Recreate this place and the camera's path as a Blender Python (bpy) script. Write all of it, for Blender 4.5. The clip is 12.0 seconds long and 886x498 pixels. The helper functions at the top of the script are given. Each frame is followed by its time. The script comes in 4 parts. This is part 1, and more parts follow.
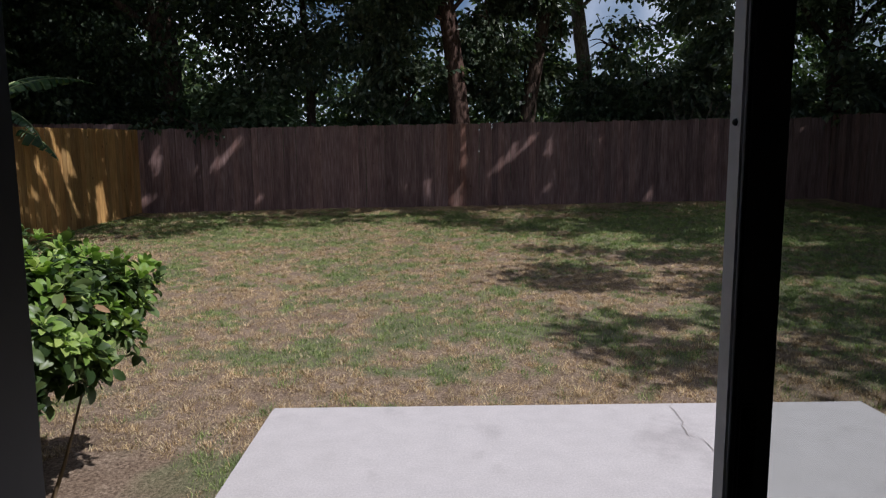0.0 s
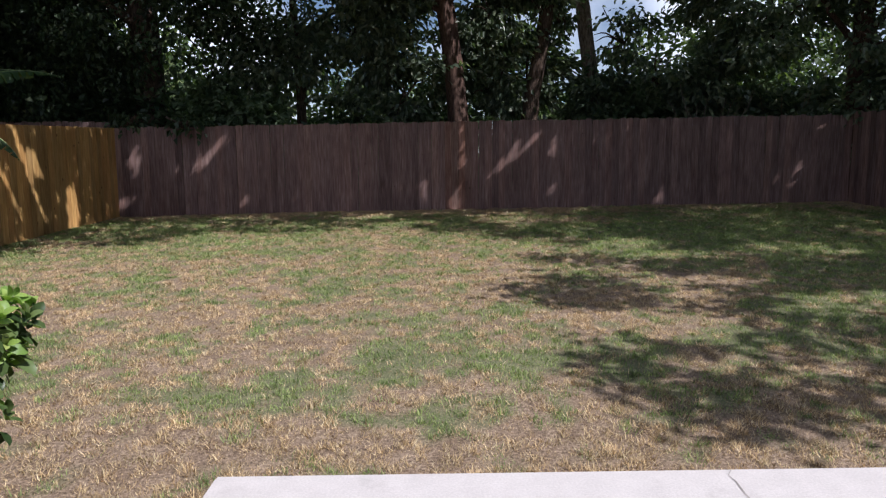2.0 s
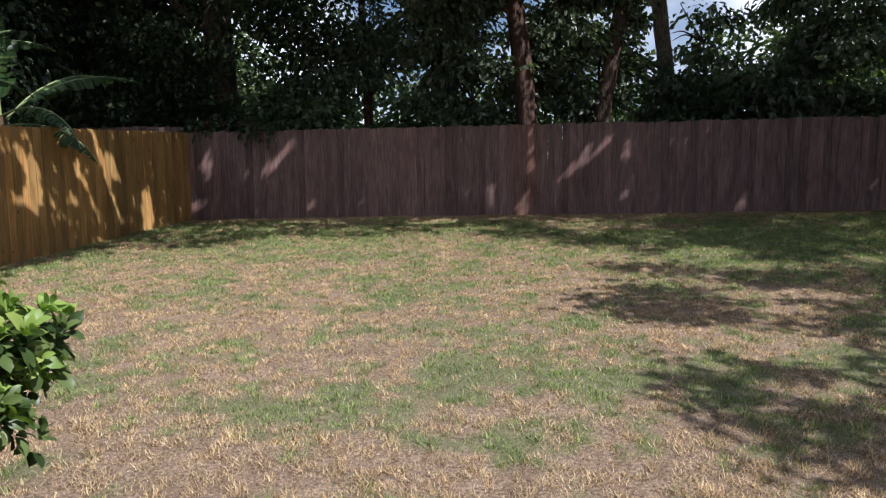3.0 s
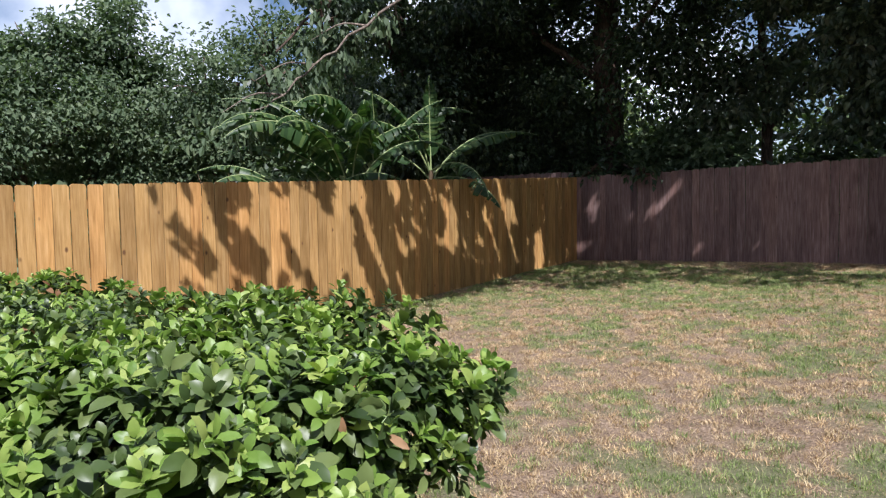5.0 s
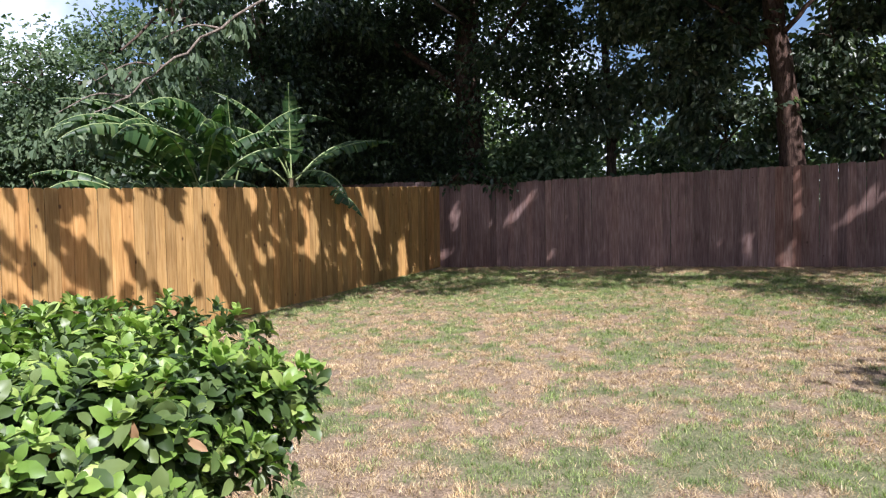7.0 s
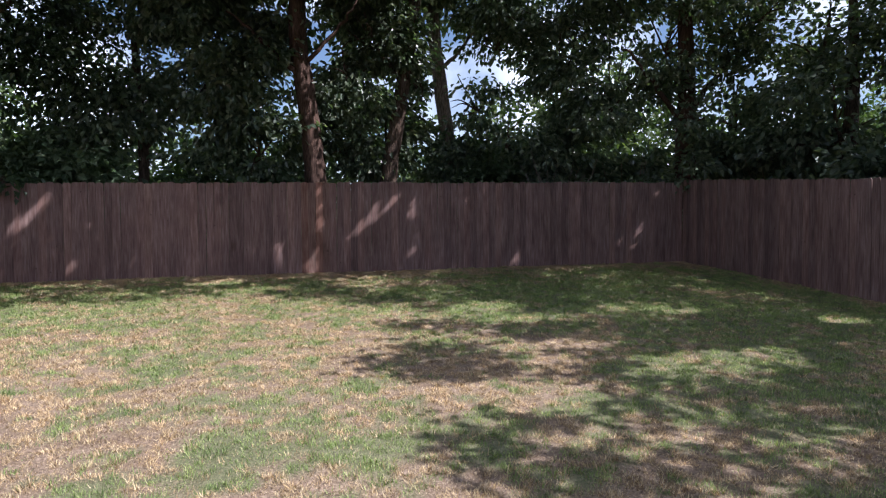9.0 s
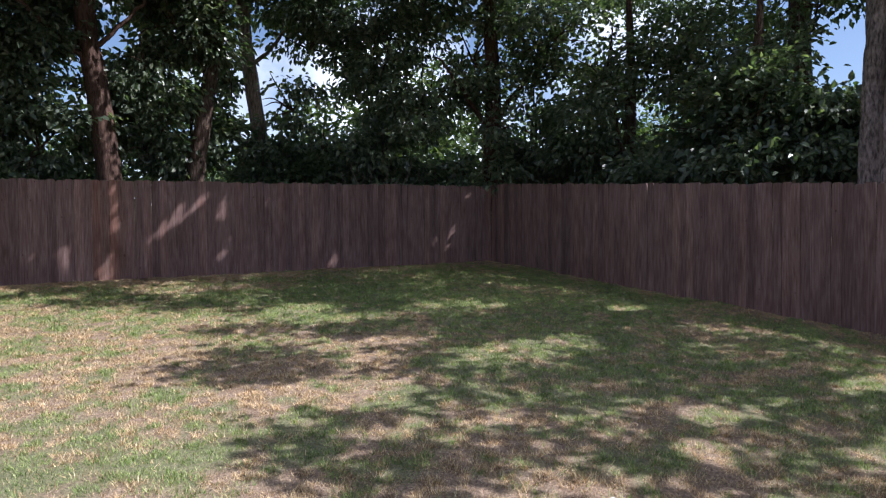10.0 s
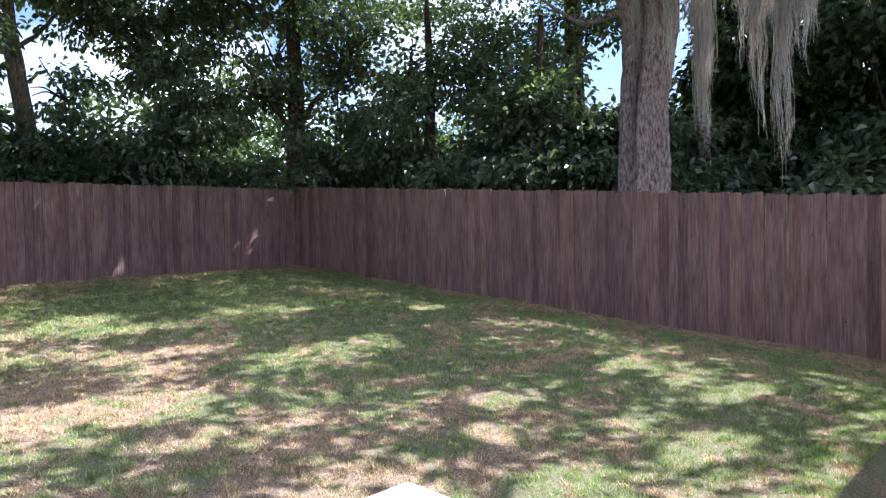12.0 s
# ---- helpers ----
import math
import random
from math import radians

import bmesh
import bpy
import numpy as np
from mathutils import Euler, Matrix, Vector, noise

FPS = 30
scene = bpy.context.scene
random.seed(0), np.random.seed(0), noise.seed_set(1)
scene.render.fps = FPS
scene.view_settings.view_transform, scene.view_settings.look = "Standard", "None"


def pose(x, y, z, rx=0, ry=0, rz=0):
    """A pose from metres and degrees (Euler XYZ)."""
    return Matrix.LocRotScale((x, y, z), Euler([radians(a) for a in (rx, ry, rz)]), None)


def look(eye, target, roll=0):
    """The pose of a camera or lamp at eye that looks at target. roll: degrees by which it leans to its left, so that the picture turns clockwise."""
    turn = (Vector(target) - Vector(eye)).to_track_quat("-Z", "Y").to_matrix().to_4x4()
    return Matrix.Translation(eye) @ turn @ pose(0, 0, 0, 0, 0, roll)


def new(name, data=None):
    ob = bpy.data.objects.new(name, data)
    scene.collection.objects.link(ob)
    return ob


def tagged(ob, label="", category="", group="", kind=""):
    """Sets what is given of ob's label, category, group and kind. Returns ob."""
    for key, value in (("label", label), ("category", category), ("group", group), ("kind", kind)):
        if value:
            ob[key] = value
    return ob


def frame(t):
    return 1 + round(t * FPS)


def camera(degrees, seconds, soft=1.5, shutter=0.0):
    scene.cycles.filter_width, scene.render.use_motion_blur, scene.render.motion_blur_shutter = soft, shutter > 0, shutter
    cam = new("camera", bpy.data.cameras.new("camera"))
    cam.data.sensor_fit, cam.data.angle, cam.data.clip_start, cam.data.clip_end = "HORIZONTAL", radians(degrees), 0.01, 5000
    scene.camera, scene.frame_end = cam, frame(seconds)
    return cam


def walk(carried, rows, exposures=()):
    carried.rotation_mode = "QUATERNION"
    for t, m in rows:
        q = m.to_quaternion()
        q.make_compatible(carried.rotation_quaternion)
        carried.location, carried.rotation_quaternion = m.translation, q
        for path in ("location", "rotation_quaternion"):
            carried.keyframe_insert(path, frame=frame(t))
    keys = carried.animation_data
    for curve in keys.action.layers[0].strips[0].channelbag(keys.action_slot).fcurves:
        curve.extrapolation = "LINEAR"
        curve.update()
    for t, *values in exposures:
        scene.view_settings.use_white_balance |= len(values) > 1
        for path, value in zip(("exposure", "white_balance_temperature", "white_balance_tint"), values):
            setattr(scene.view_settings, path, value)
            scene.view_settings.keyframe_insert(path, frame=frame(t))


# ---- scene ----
cam = camera(68.6, 12.0, 1.25)
PATH = [
    (0, (0.178, -1.184, 1.433), (0.205, 0.8, 1.18), -0.4),
    (0.5, (0.221, -0.958, 1.424), (0.257, 1.026, 1.172), -0.4),
    (1, (0.239, -0.738, 1.42), (0.272, 1.246, 1.168), -0.4),
    (1.5, (0.225, -0.496, 1.436), (0.255, 1.487, 1.183), -0.4),
    (2, (0.22, -0.3, 1.417), (0.251, 1.684, 1.168), -0.4),
    (2.5, (0.215, -0.092, 1.406), (0.222, 1.894, 1.169), -0.3),
    (3, (0.177, 0.007, 1.39), (0.011, 1.986, 1.159), -0.3),
    (3.5, (0.096, 0.049, 1.414), (-0.315, 1.993, 1.183), -0.2),
    (3.7, (0.066, 0.063, 1.434), (-0.472, 1.976, 1.21), -0.6),
    (5.3, (-0.016, 0.049, 1.483), (-1.277, 1.599, 1.391), -0.8),
    (5.5, (0.001, 0.051, 1.484), (-1.272, 1.591, 1.393), -0.8),
    (6, (0.066, 0.07, 1.482), (-1.202, 1.614, 1.396), -0.8),
    (6.5, (0.147, 0.076, 1.48), (-0.996, 1.715, 1.395), -0.9),
    (7, (0.213, 0.074, 1.469), (-0.66, 1.871, 1.385), -1.0),
    (7.2, (0.227, 0.072, 1.461), (-0.51, 1.93, 1.376), -1.3),
    (8.8, (0.354, 0.035, 1.48), (0.647, 2.012, 1.409), -0.2),
    (9, (0.36, 0.039, 1.474), (0.804, 1.988, 1.404), -0.2),
    (9.5, (0.367, 0.056, 1.418), (1.126, 1.906, 1.358), -0.3),
    (10, (0.386, 0.074, 1.388), (1.349, 1.826, 1.332), -0.5),
    (10.5, (0.395, 0.057, 1.365), (1.491, 1.729, 1.314), -0.4),
    (11, (0.382, 0.013, 1.373), (1.6, 1.598, 1.321), -0.4),
    (11.5, (0.363, -0.028, 1.381), (1.698, 1.46, 1.327), -0.6),
    (12, (0.359, -0.074, 1.377), (1.787, 1.325, 1.327), -0.8),
]
walk(cam, [(t, look(eye, target, roll)) for t, eye, target, roll in PATH],
     [(0, -0.3, 5800, 15), (1.0, -0.08, 5800, 15), (2.5, 0.29, 5870, 16), (3.5, 0.38, 5900, 16), (3.7, 0.4, 5900, 16), (5.5, 0.48, 5830, 16), (7.0, 0.83, 5800, 16), (8.8, 0.72, 5700, 18), (9.5, 0.72, 5720, 18), (10.5, 0.93, 5670, 18), (11, 1.07, 5640, 18), (11.5, 1.38, 5600, 18), (12, 1.72, 5560, 18)])

# ---- world, sun ----
SUN = Vector((0.68, -0.43, 1.0)).normalized()      # towards the sun
SX, SY = 0.68, -0.43                               # its slant for each metre of height

world = bpy.data.worlds.new("sky")
scene.world = world
world.use_nodes = True
wn, wl = world.node_tree.nodes, world.node_tree.links
wn.clear()
sky = wn.new("ShaderNodeTexSky")
sky.sky_type, sky.sun_disc = "NISHITA", False
sky.sun_elevation, sky.sun_rotation = math.asin(SUN.z), math.atan2(SUN.x, SUN.y)
wco = wn.new("ShaderNodeTexCoord")
wno = wn.new("ShaderNodeTexNoise")
wno.inputs["Scale"].default_value, wno.inputs["Detail"].default_value = 3.2, 8
wra = wn.new("ShaderNodeValToRGB")
wra.color_ramp.elements[0].position, wra.color_ramp.elements[1].position = 0.45, 0.64
wmi = wn.new("ShaderNodeMix")
wmi.data_type = "RGBA"
wbg, wout = wn.new("ShaderNodeBackground"), wn.new("ShaderNodeOutputWorld")
wmi.inputs["B"].default_value = (12.4, 12.8, 13.4, 1)
wbg.inputs["Strength"].default_value = 0.08
wl.new(wco.outputs["Generated"], wno.inputs["Vector"])
wl.new(wno.outputs["Fac"], wra.inputs["Fac"])
wl.new(wra.outputs["Color"], wmi.inputs["Factor"])
wl.new(sky.outputs["Color"], wmi.inputs["A"])
wl.new(wmi.outputs["Result"], wbg.inputs["Color"])
wl.new(wbg.outputs["Background"], wout.inputs["Surface"])

sun_data = bpy.data.lights.new("sun", "SUN")
sun_data.energy, sun_data.angle, sun_data.color = 5.0, radians(0.53), (1.0, 0.95, 0.88)
sun = new("sun", sun_data)
sun.matrix_world = look(SUN * 60, (0, 0, 0))

# ---- materials ----


def mat(name, rough=0.8, spec=0.3):
    m = bpy.data.materials.new(name)
    m.use_nodes = True
    b = m.node_tree.nodes["Principled BSDF"]
    b.inputs["Roughness"].default_value = rough
    b.inputs["Specular IOR Level"].default_value = spec
    return m, m.node_tree.nodes, m.node_tree.links, b


def coords(n, l, scale=(1, 1, 1), out="Object"):
    c, mp = n.new("ShaderNodeTexCoord"), n.new("ShaderNodeMapping")
    mp.inputs["Scale"].default_value = scale
    l.new(c.outputs[out], mp.inputs["Vector"])
    return mp.outputs["Vector"]


def tex(n, l, vec, scale, detail=4, rough=0.55):
    t = n.new("ShaderNodeTexNoise")
    t.inputs["Scale"].default_value, t.inputs["Detail"].default_value, t.inputs["Roughness"].default_value = scale, detail, rough
    l.new(vec, t.inputs["Vector"])
    return t.outputs["Fac"]


def ramp(n, l, fac, stops):
    r = n.new("ShaderNodeValToRGB")
    while len(r.color_ramp.elements) < len(stops):
        r.color_ramp.elements.new(0.5)
    for e, (p, c) in zip(r.color_ramp.elements, stops):
        e.position, e.color = p, (*c, 1)
    l.new(fac, r.inputs["Fac"])
    return r.outputs["Color"]


def mixed(n, l, fac, a, b, blend="MIX"):
    m = n.new("ShaderNodeMix")
    m.data_type, m.blend_type = "RGBA", blend
    for socket, value in (("Factor", fac), ("A", a), ("B", b)):
        if isinstance(value, (int, float)):
            m.inputs[socket].default_value = value
        elif isinstance(value, tuple):
            m.inputs[socket].default_value = (*value, 1)
        else:
            l.new(value, m.inputs[socket])
    return m.outputs["Result"]


def bump(n, l, b, height, strength, distance):
    k = n.new("ShaderNodeBump")
    k.inputs["Strength"].default_value, k.inputs["Distance"].default_value = strength, distance
    l.new(height, k.inputs["Height"])
    l.new(k.outputs["Normal"], b.inputs["Normal"])


def leaf_material(name, stops, rough=0.5, spec=0.35, clear=0.3, tint=(1.0, 1.25, 0.45), patch=0.9, vary=0.35):
    """Leaf: coloured leaf by leaf, glossy above, and letting some light through."""
    m, n, l, b = mat(name, rough, spec)
    g = n.new("ShaderNodeNewGeometry")
    c = ramp(n, l, g.outputs["Random Per Island"], stops)
    big = tex(n, l, coords(n, l), patch, 3)
    c = mixed(n, l, vary, c, ramp(n, l, big, [(0.3, (0.45, 0.5, 0.4)), (0.7, (1.25, 1.2, 1.0))]), "MULTIPLY")
    l.new(c, b.inputs["Base Color"])
    tr, mx = n.new("ShaderNodeBsdfTranslucent"), n.new("ShaderNodeMixShader")
    l.new(mixed(n, l, 1.0, c, tint, "MULTIPLY"), tr.inputs["Color"])
    mx.inputs["Fac"].default_value = clear
    l.new(b.outputs["BSDF"], mx.inputs[1])
    l.new(tr.outputs["BSDF"], mx.inputs[2])
    l.new(mx.outputs["Shader"], n["Material Output"].inputs["Surface"])
    return m


def wood_material(name, dark, mid, light, knot, rough=0.8, stain=0.5, knots=0.07, warm=1.0):
    """Upright boards: long grain, knots and streaks, each board of its own tone."""
    m, n, l, b = mat(name, rough, 0.2)
    o = n.new("ShaderNodeObjectInfo")
    c0, add, mp = n.new("ShaderNodeTexCoord"), n.new("ShaderNodeVectorMath"), n.new("ShaderNodeMapping")
    add.operation = "ADD"
    ran = n.new("ShaderNodeMath")
    ran.operation = "MULTIPLY"
    ran.inputs[1].default_value = 57.0
    l.new(o.outputs["Random"], ran.inputs[0])
    l.new(c0.outputs["Object"], add.inputs[0])
    l.new(ran.outputs["Value"], add.inputs[1])
    mp.inputs["Scale"].default_value = (9, 9, 0.55)
    l.new(add.outputs["Vector"], mp.inputs["Vector"])
    grain = tex(n, l, mp.outputs["Vector"], 5.0, 6, 0.65)
    col = ramp(n, l, grain, [(0.3, dark), (0.5, mid), (0.72, light)])
    tone = ramp(n, l, o.outputs["Random"], [(0.0, (0.62, 0.60, 0.60)), (0.35, (0.95, 0.92, 0.9)), (0.6, (1.0, 0.98, 0.96)), (0.78, (1.0 + 0.16 * warm, 1.0 - 0.07 * warm, 1.0 - 0.18 * warm)), (1.0, (1.3, 1.22, 1.12))])
    col = mixed(n, l, 0.85, col, tone, "MULTIPLY")
    mp2 = n.new("ShaderNodeMapping")
    mp2.inputs["Scale"].default_value = (1.6, 1.6, 0.5)
    l.new(add.outputs["Vector"], mp2.inputs["Vector"])
    blot = tex(n, l, mp2.outputs["Vector"], 2.6, 3)
    col = mixed(n, l, stain, col, ramp(n, l, blot, [(0.3, (0.55, 0.52, 0.5)), (0.6, (1.1, 1.1, 1.1))]), "MULTIPLY")
    v = n.new("ShaderNodeTexVoronoi")
    mp3 = n.new("ShaderNodeMapping")
    mp3.inputs["Scale"].default_value = (6.0, 6.0, 3.6)
    l.new(add.outputs["Vector"], mp3.inputs["Vector"])
    v.inputs["Scale"].default_value = 0.9
    l.new(mp3.outputs["Vector"], v.inputs["Vector"])
    kn = ramp(n, l, v.outputs["Distance"], [(knots, (1, 1, 1)), (knots * 2, (0, 0, 0))])
    col = mixed(n, l, kn, col, knot)
    l.new(col, b.inputs["Base Color"])
    bump(n, l, b, grain, 0.5, 0.004)
    return m


def bark_material(name, dark, light, scale=(14, 14, 3)):
    m, n, l, b = mat(name, 0.9, 0.15)
    v = coords(n, l, scale)
    f = tex(n, l, v, 2.2, 8, 0.65)
    big = tex(n, l, coords(n, l), 1.1, 3)
    c = ramp(n, l, f, [(0.36, dark), (0.62, light)])
    l.new(mixed(n, l, 0.5, c, ramp(n, l, big, [(0.3, (0.6, 0.6, 0.58)), (0.7, (1.2, 1.15, 1.1))]), "MULTIPLY"), b.inputs["Base Color"])
    bump(n, l, b, f, 0.9, 0.03)
    return m


NEW_WOOD = wood_material("new_cedar", (0.335, 0.192, 0.068), (0.475, 0.293, 0.11), (0.58, 0.386, 0.175), (0.15, 0.075, 0.035), 0.65, 0.6, 0.055, 0.7)
OLD_WOOD = wood_material("weathered_boards", (0.142, 0.087, 0.077), (0.236, 0.153, 0.138), (0.35, 0.255, 0.235), (0.07, 0.045, 0.035), 0.9, 0.6, 0.03, 0.4)
RED_WOOD = wood_material("rusty_boards", (0.135, 0.075, 0.06), (0.225, 0.138, 0.112), (0.33, 0.235, 0.20), (0.07, 0.035, 0.025), 0.85, 0.7)
BARK = bark_material("bark", (0.035, 0.025, 0.02), (0.15, 0.105, 0.08))
RED_BARK = bark_material("red_bark", (0.04, 0.025, 0.02), (0.145, 0.09, 0.07))
PALE_BARK = bark_material("pale_bark", (0.10, 0.08, 0.065), (0.33, 0.27, 0.22))
OAK_BARK = bark_material("oak_bark", (0.085, 0.066, 0.06), (0.42, 0.345, 0.315), (12, 12, 4.2))
LEAF = leaf_material("tree_leaves", [(0.0, (0.032, 0.054, 0.029)), (0.5, (0.058, 0.09, 0.046)), (0.85, (0.10, 0.14, 0.075)), (1.0, (0.19, 0.225, 0.13))], 0.4, 0.5, 0.34)
BROAD_LEAF = leaf_material("broad_leaves", [(0.0, (0.065, 0.10, 0.065)), (0.5, (0.125, 0.165, 0.11)), (0.85, (0.22, 0.255, 0.18)), (1.0, (0.33, 0.36, 0.26))], 0.36, 0.9, 0.4)
LIGHT_LEAF = leaf_material("light_tree_leaves", [(0.0, (0.075, 0.115, 0.065)), (0.6, (0.125, 0.175, 0.10)), (1.0, (0.19, 0.24, 0.145))], 0.6, 0.3)
FAR_LEAF = leaf_material("far_leaves", [(0.0, (0.055, 0.09, 0.04)), (0.6, (0.10, 0.145, 0.06)), (1.0, (0.20, 0.24, 0.11))], 0.6, 0.25)
HEDGE_LEAF = leaf_material("hedge_leaves", [(0.0, (0.03, 0.056, 0.018)), (0.6, (0.09, 0.138, 0.044)), (1.0, (0.165, 0.215, 0.076))], 0.4, 0.38, 0.18, (1.0, 1.2, 0.4), 3.0, 0.5)
DEAD_LEAF = leaf_material("dead_leaves", [(0.0, (0.20, 0.10, 0.05)), (0.6, (0.34, 0.20, 0.11)), (1.0, (0.50, 0.36, 0.22))], 0.7, 0.2, 0.15, (1.0, 0.85, 0.6))
YOUNG_LEAF = leaf_material("young_leaves", [(0.0, (0.16, 0.27, 0.055)), (0.6, (0.27, 0.39, 0.085)), (1.0, (0.42, 0.50, 0.15))], 0.42, 0.4, 0.3)
BANANA = leaf_material("banana_leaves", [(0.0, (0.03, 0.066, 0.024)), (0.6, (0.055, 0.11, 0.038)), (1.0, (0.13, 0.19, 0.065))], 0.42, 0.4, 0.34)
GRASS = leaf_material("green_grass", [(0.0, (0.13, 0.18, 0.07)), (0.5, (0.255, 0.34, 0.135)), (0.85, (0.41, 0.47, 0.21)), (1.0, (0.60, 0.59, 0.35))], 0.6, 0.25, 0.3, (1.0, 1.25, 0.45), 4.5, 0.75)
STRAW = leaf_material("dry_grass", [(0.0, (0.18, 0.115, 0.07)), (0.35, (0.49, 0.35, 0.205)), (0.8, (0.74, 0.57, 0.36)), (1.0, (0.88, 0.75, 0.53))], 0.75, 0.2, 0.2, (1.0, 0.9, 0.7), 5.5, 0.6)
MOSS = leaf_material("spanish_moss", [(0.0, (0.36, 0.33, 0.30)), (1.0, (0.66, 0.62, 0.57))], 0.9, 0.1, 0.3, (1, 0.95, 0.85))


def stalk_material():
    m, n, l, b = mat("stalks", 0.7)
    f = tex(n, l, coords(n, l, (20, 20, 4)), 2, 4)
    l.new(ramp(n, l, f, [(0.3, (0.10, 0.065, 0.035)), (0.7, (0.26, 0.19, 0.11))]), b.inputs["Base Color"])
    return m


def midrib_material():
    m, n, l, b = mat("midrib", 0.5)
    f = tex(n, l, coords(n, l), 6, 3)
    l.new(ramp(n, l, f, [(0.3, (0.20, 0.26, 0.10)), (0.7, (0.36, 0.42, 0.19))]), b.inputs["Base Color"])
    return m


def soil_material():
    """Thatch and earth under the grass; the "green" attribute says how much lives there."""
    m, n, l, b = mat("thatch", 0.95, 0.1)
    v = coords(n, l)
    fine, mid = tex(n, l, v, 55, 8, 0.7), tex(n, l, v, 5, 5)
    dry = ramp(n, l, fine, [(0.32, (0.065, 0.046, 0.034)), (0.5, (0.25, 0.185, 0.132)), (0.72, (0.52, 0.41, 0.30))])
    dry = mixed(n, l, 0.6, dry, ramp(n, l, mid, [(0.3, (0.62, 0.55, 0.5)), (0.65, (1.12, 1.1, 1.08))]), "MULTIPLY")
    live = ramp(n, l, fine, [(0.25, (0.06, 0.058, 0.034)), (0.5, (0.155, 0.158, 0.084)), (0.75, (0.30, 0.285, 0.165))])
    a = n.new("ShaderNodeAttribute")
    a.attribute_name = "green"
    l.new(mixed(n, l, a.outputs["Fac"], dry, live), b.inputs["Base Color"])
    bump(n, l, b, fine, 0.8, 0.02)
    return m


def concrete_material():
    m, n, l, b = mat("concrete", 0.85, 0.25)
    v = coords(n, l)
    fine, mid, big = tex(n, l, v, 90, 6, 0.7), tex(n, l, v, 7, 5), tex(n, l, v, 1.7, 4, 0.6)
    c = ramp(n, l, fine, [(0.3, (0.46, 0.425, 0.41)), (0.7, (0.60, 0.56, 0.54))])
    c = mixed(n, l, 0.5, c, ramp(n, l, mid, [(0.3, (0.86, 0.85, 0.84)), (0.7, (1.06, 1.05, 1.04))]), "MULTIPLY")
    c = mixed(n, l, 0.8, c, ramp(n, l, big, [(0.30, (0.74, 0.73, 0.73)), (0.42, (1, 1, 1))]), "MULTIPLY")
    l.new(c, b.inputs["Base Color"])
    bump(n, l, b, fine, 0.35, 0.004)
    return m


def plain_material(name, colour, rough=0.6, spec=0.3, metal=0.0, speck=0.12):
    m, n, l, b = mat(name, rough, spec)
    f = tex(n, l, coords(n, l), 18, 5)
    lo, hi = tuple(c * (1 - speck) for c in colour), tuple(c * (1 + speck) for c in colour)
    l.new(ramp(n, l, f, [(0.3, lo), (0.7, hi)]), b.inputs["Base Color"])
    b.inputs["Metallic"].default_value = metal
    bump(n, l, b, f, 0.1, 0.002)
    return m


STALK, MIDRIB, SOIL, CONCRETE = stalk_material(), midrib_material(), soil_material(), concrete_material()
CRACK = plain_material("crack_dirt", (0.32, 0.285, 0.26), 0.95)
BRONZE = plain_material("bronze_aluminium", (0.014, 0.0135, 0.014), 0.5, 0.4)
# lighter copy of the bronze for one stile: veiling light put into its colour
VEILED_BRONZE = plain_material("veiled_bronze_aluminium", (0.06, 0.058, 0.06), 0.6, 0.4)
ALU = plain_material("pale_aluminium", (0.62, 0.60, 0.62), 0.5, 0.4, 0.0)
BLACK = plain_material("black_plastic", (0.012, 0.012, 0.012), 0.4)
STUCCO = plain_material("stucco", (0.55, 0.50, 0.43), 0.9)
ROOF = plain_material("roof_shingle", (0.10, 0.09, 0.085), 0.95, 0.2, 0.0, 0.4)
PLASTER = plain_material("plaster", (0.50, 0.47, 0.43), 0.9)
FLOORING = plain_material("floor_tile", (0.30, 0.25, 0.20), 0.5)


def glass_material():
    m, n, l, b = mat("door_glass", 0.02, 0.5)
    b.inputs["Base Color"].default_value = (0.62, 0.65, 0.64, 1)
    b.inputs["Transmission Weight"].default_value = 1.0
    b.inputs["IOR"].default_value = 1.02
    return m


GLASS = glass_material()

# ---- mesh helpers ----


def mesh_of(name, verts, faces, material, smooth=False):
    """A mesh from arrays: verts (n, 3), faces (m, 3) or (m, 4)."""
    verts, faces = np.asarray(verts, dtype=np.float32), np.asarray(faces, dtype=np.int32)
    me = bpy.data.meshes.new(name)
    me.vertices.add(len(verts))
    me.vertices.foreach_set("co", verts.ravel())
    k = faces.shape[1]
    me.loops.add(faces.size)
    me.loops.foreach_set("vertex_index", faces.ravel())
    me.polygons.add(len(faces))
    me.polygons.foreach_set("loop_start", np.arange(0, faces.size, k, dtype=np.int32))
    me.polygons.foreach_set("use_smooth", np.full(len(faces), smooth))
    me.update(calc_edges=True)
    me.materials.append(material)
    return me


def part(name, data, material=None, parent=None, label="", at=None):
    """One mesh object (from a bmesh or a mesh) under a thing or a part."""
    if isinstance(data, bmesh.types.BMesh):
        me = bpy.data.meshes.new(name)
        data.to_mesh(me)
        data.free()
        me.materials.append(material)
        data = me
    ob = new(name, data)
    if parent is not None:
        ob.parent = parent
    if at is not None:
        ob.matrix_basis = at
    return tagged(ob, label)


def thing(name, place, label, category, group="", kind=""):
    ob = new(name)
    ob.location = place
    return tagged(ob, label, category, group, kind)


def box(a, b, bevel=0.0):
    bm = bmesh.new()
    bmesh.ops.create_cube(bm, size=1)
    for v in bm.verts:
        v.co = [a[i] + (v.co[i] + 0.5) * (b[i] - a[i]) for i in range(3)]
    if bevel:
        bmesh.ops.bevel(bm, geom=list(bm.edges), offset=bevel, segments=2, affect="EDGES")
    return bm


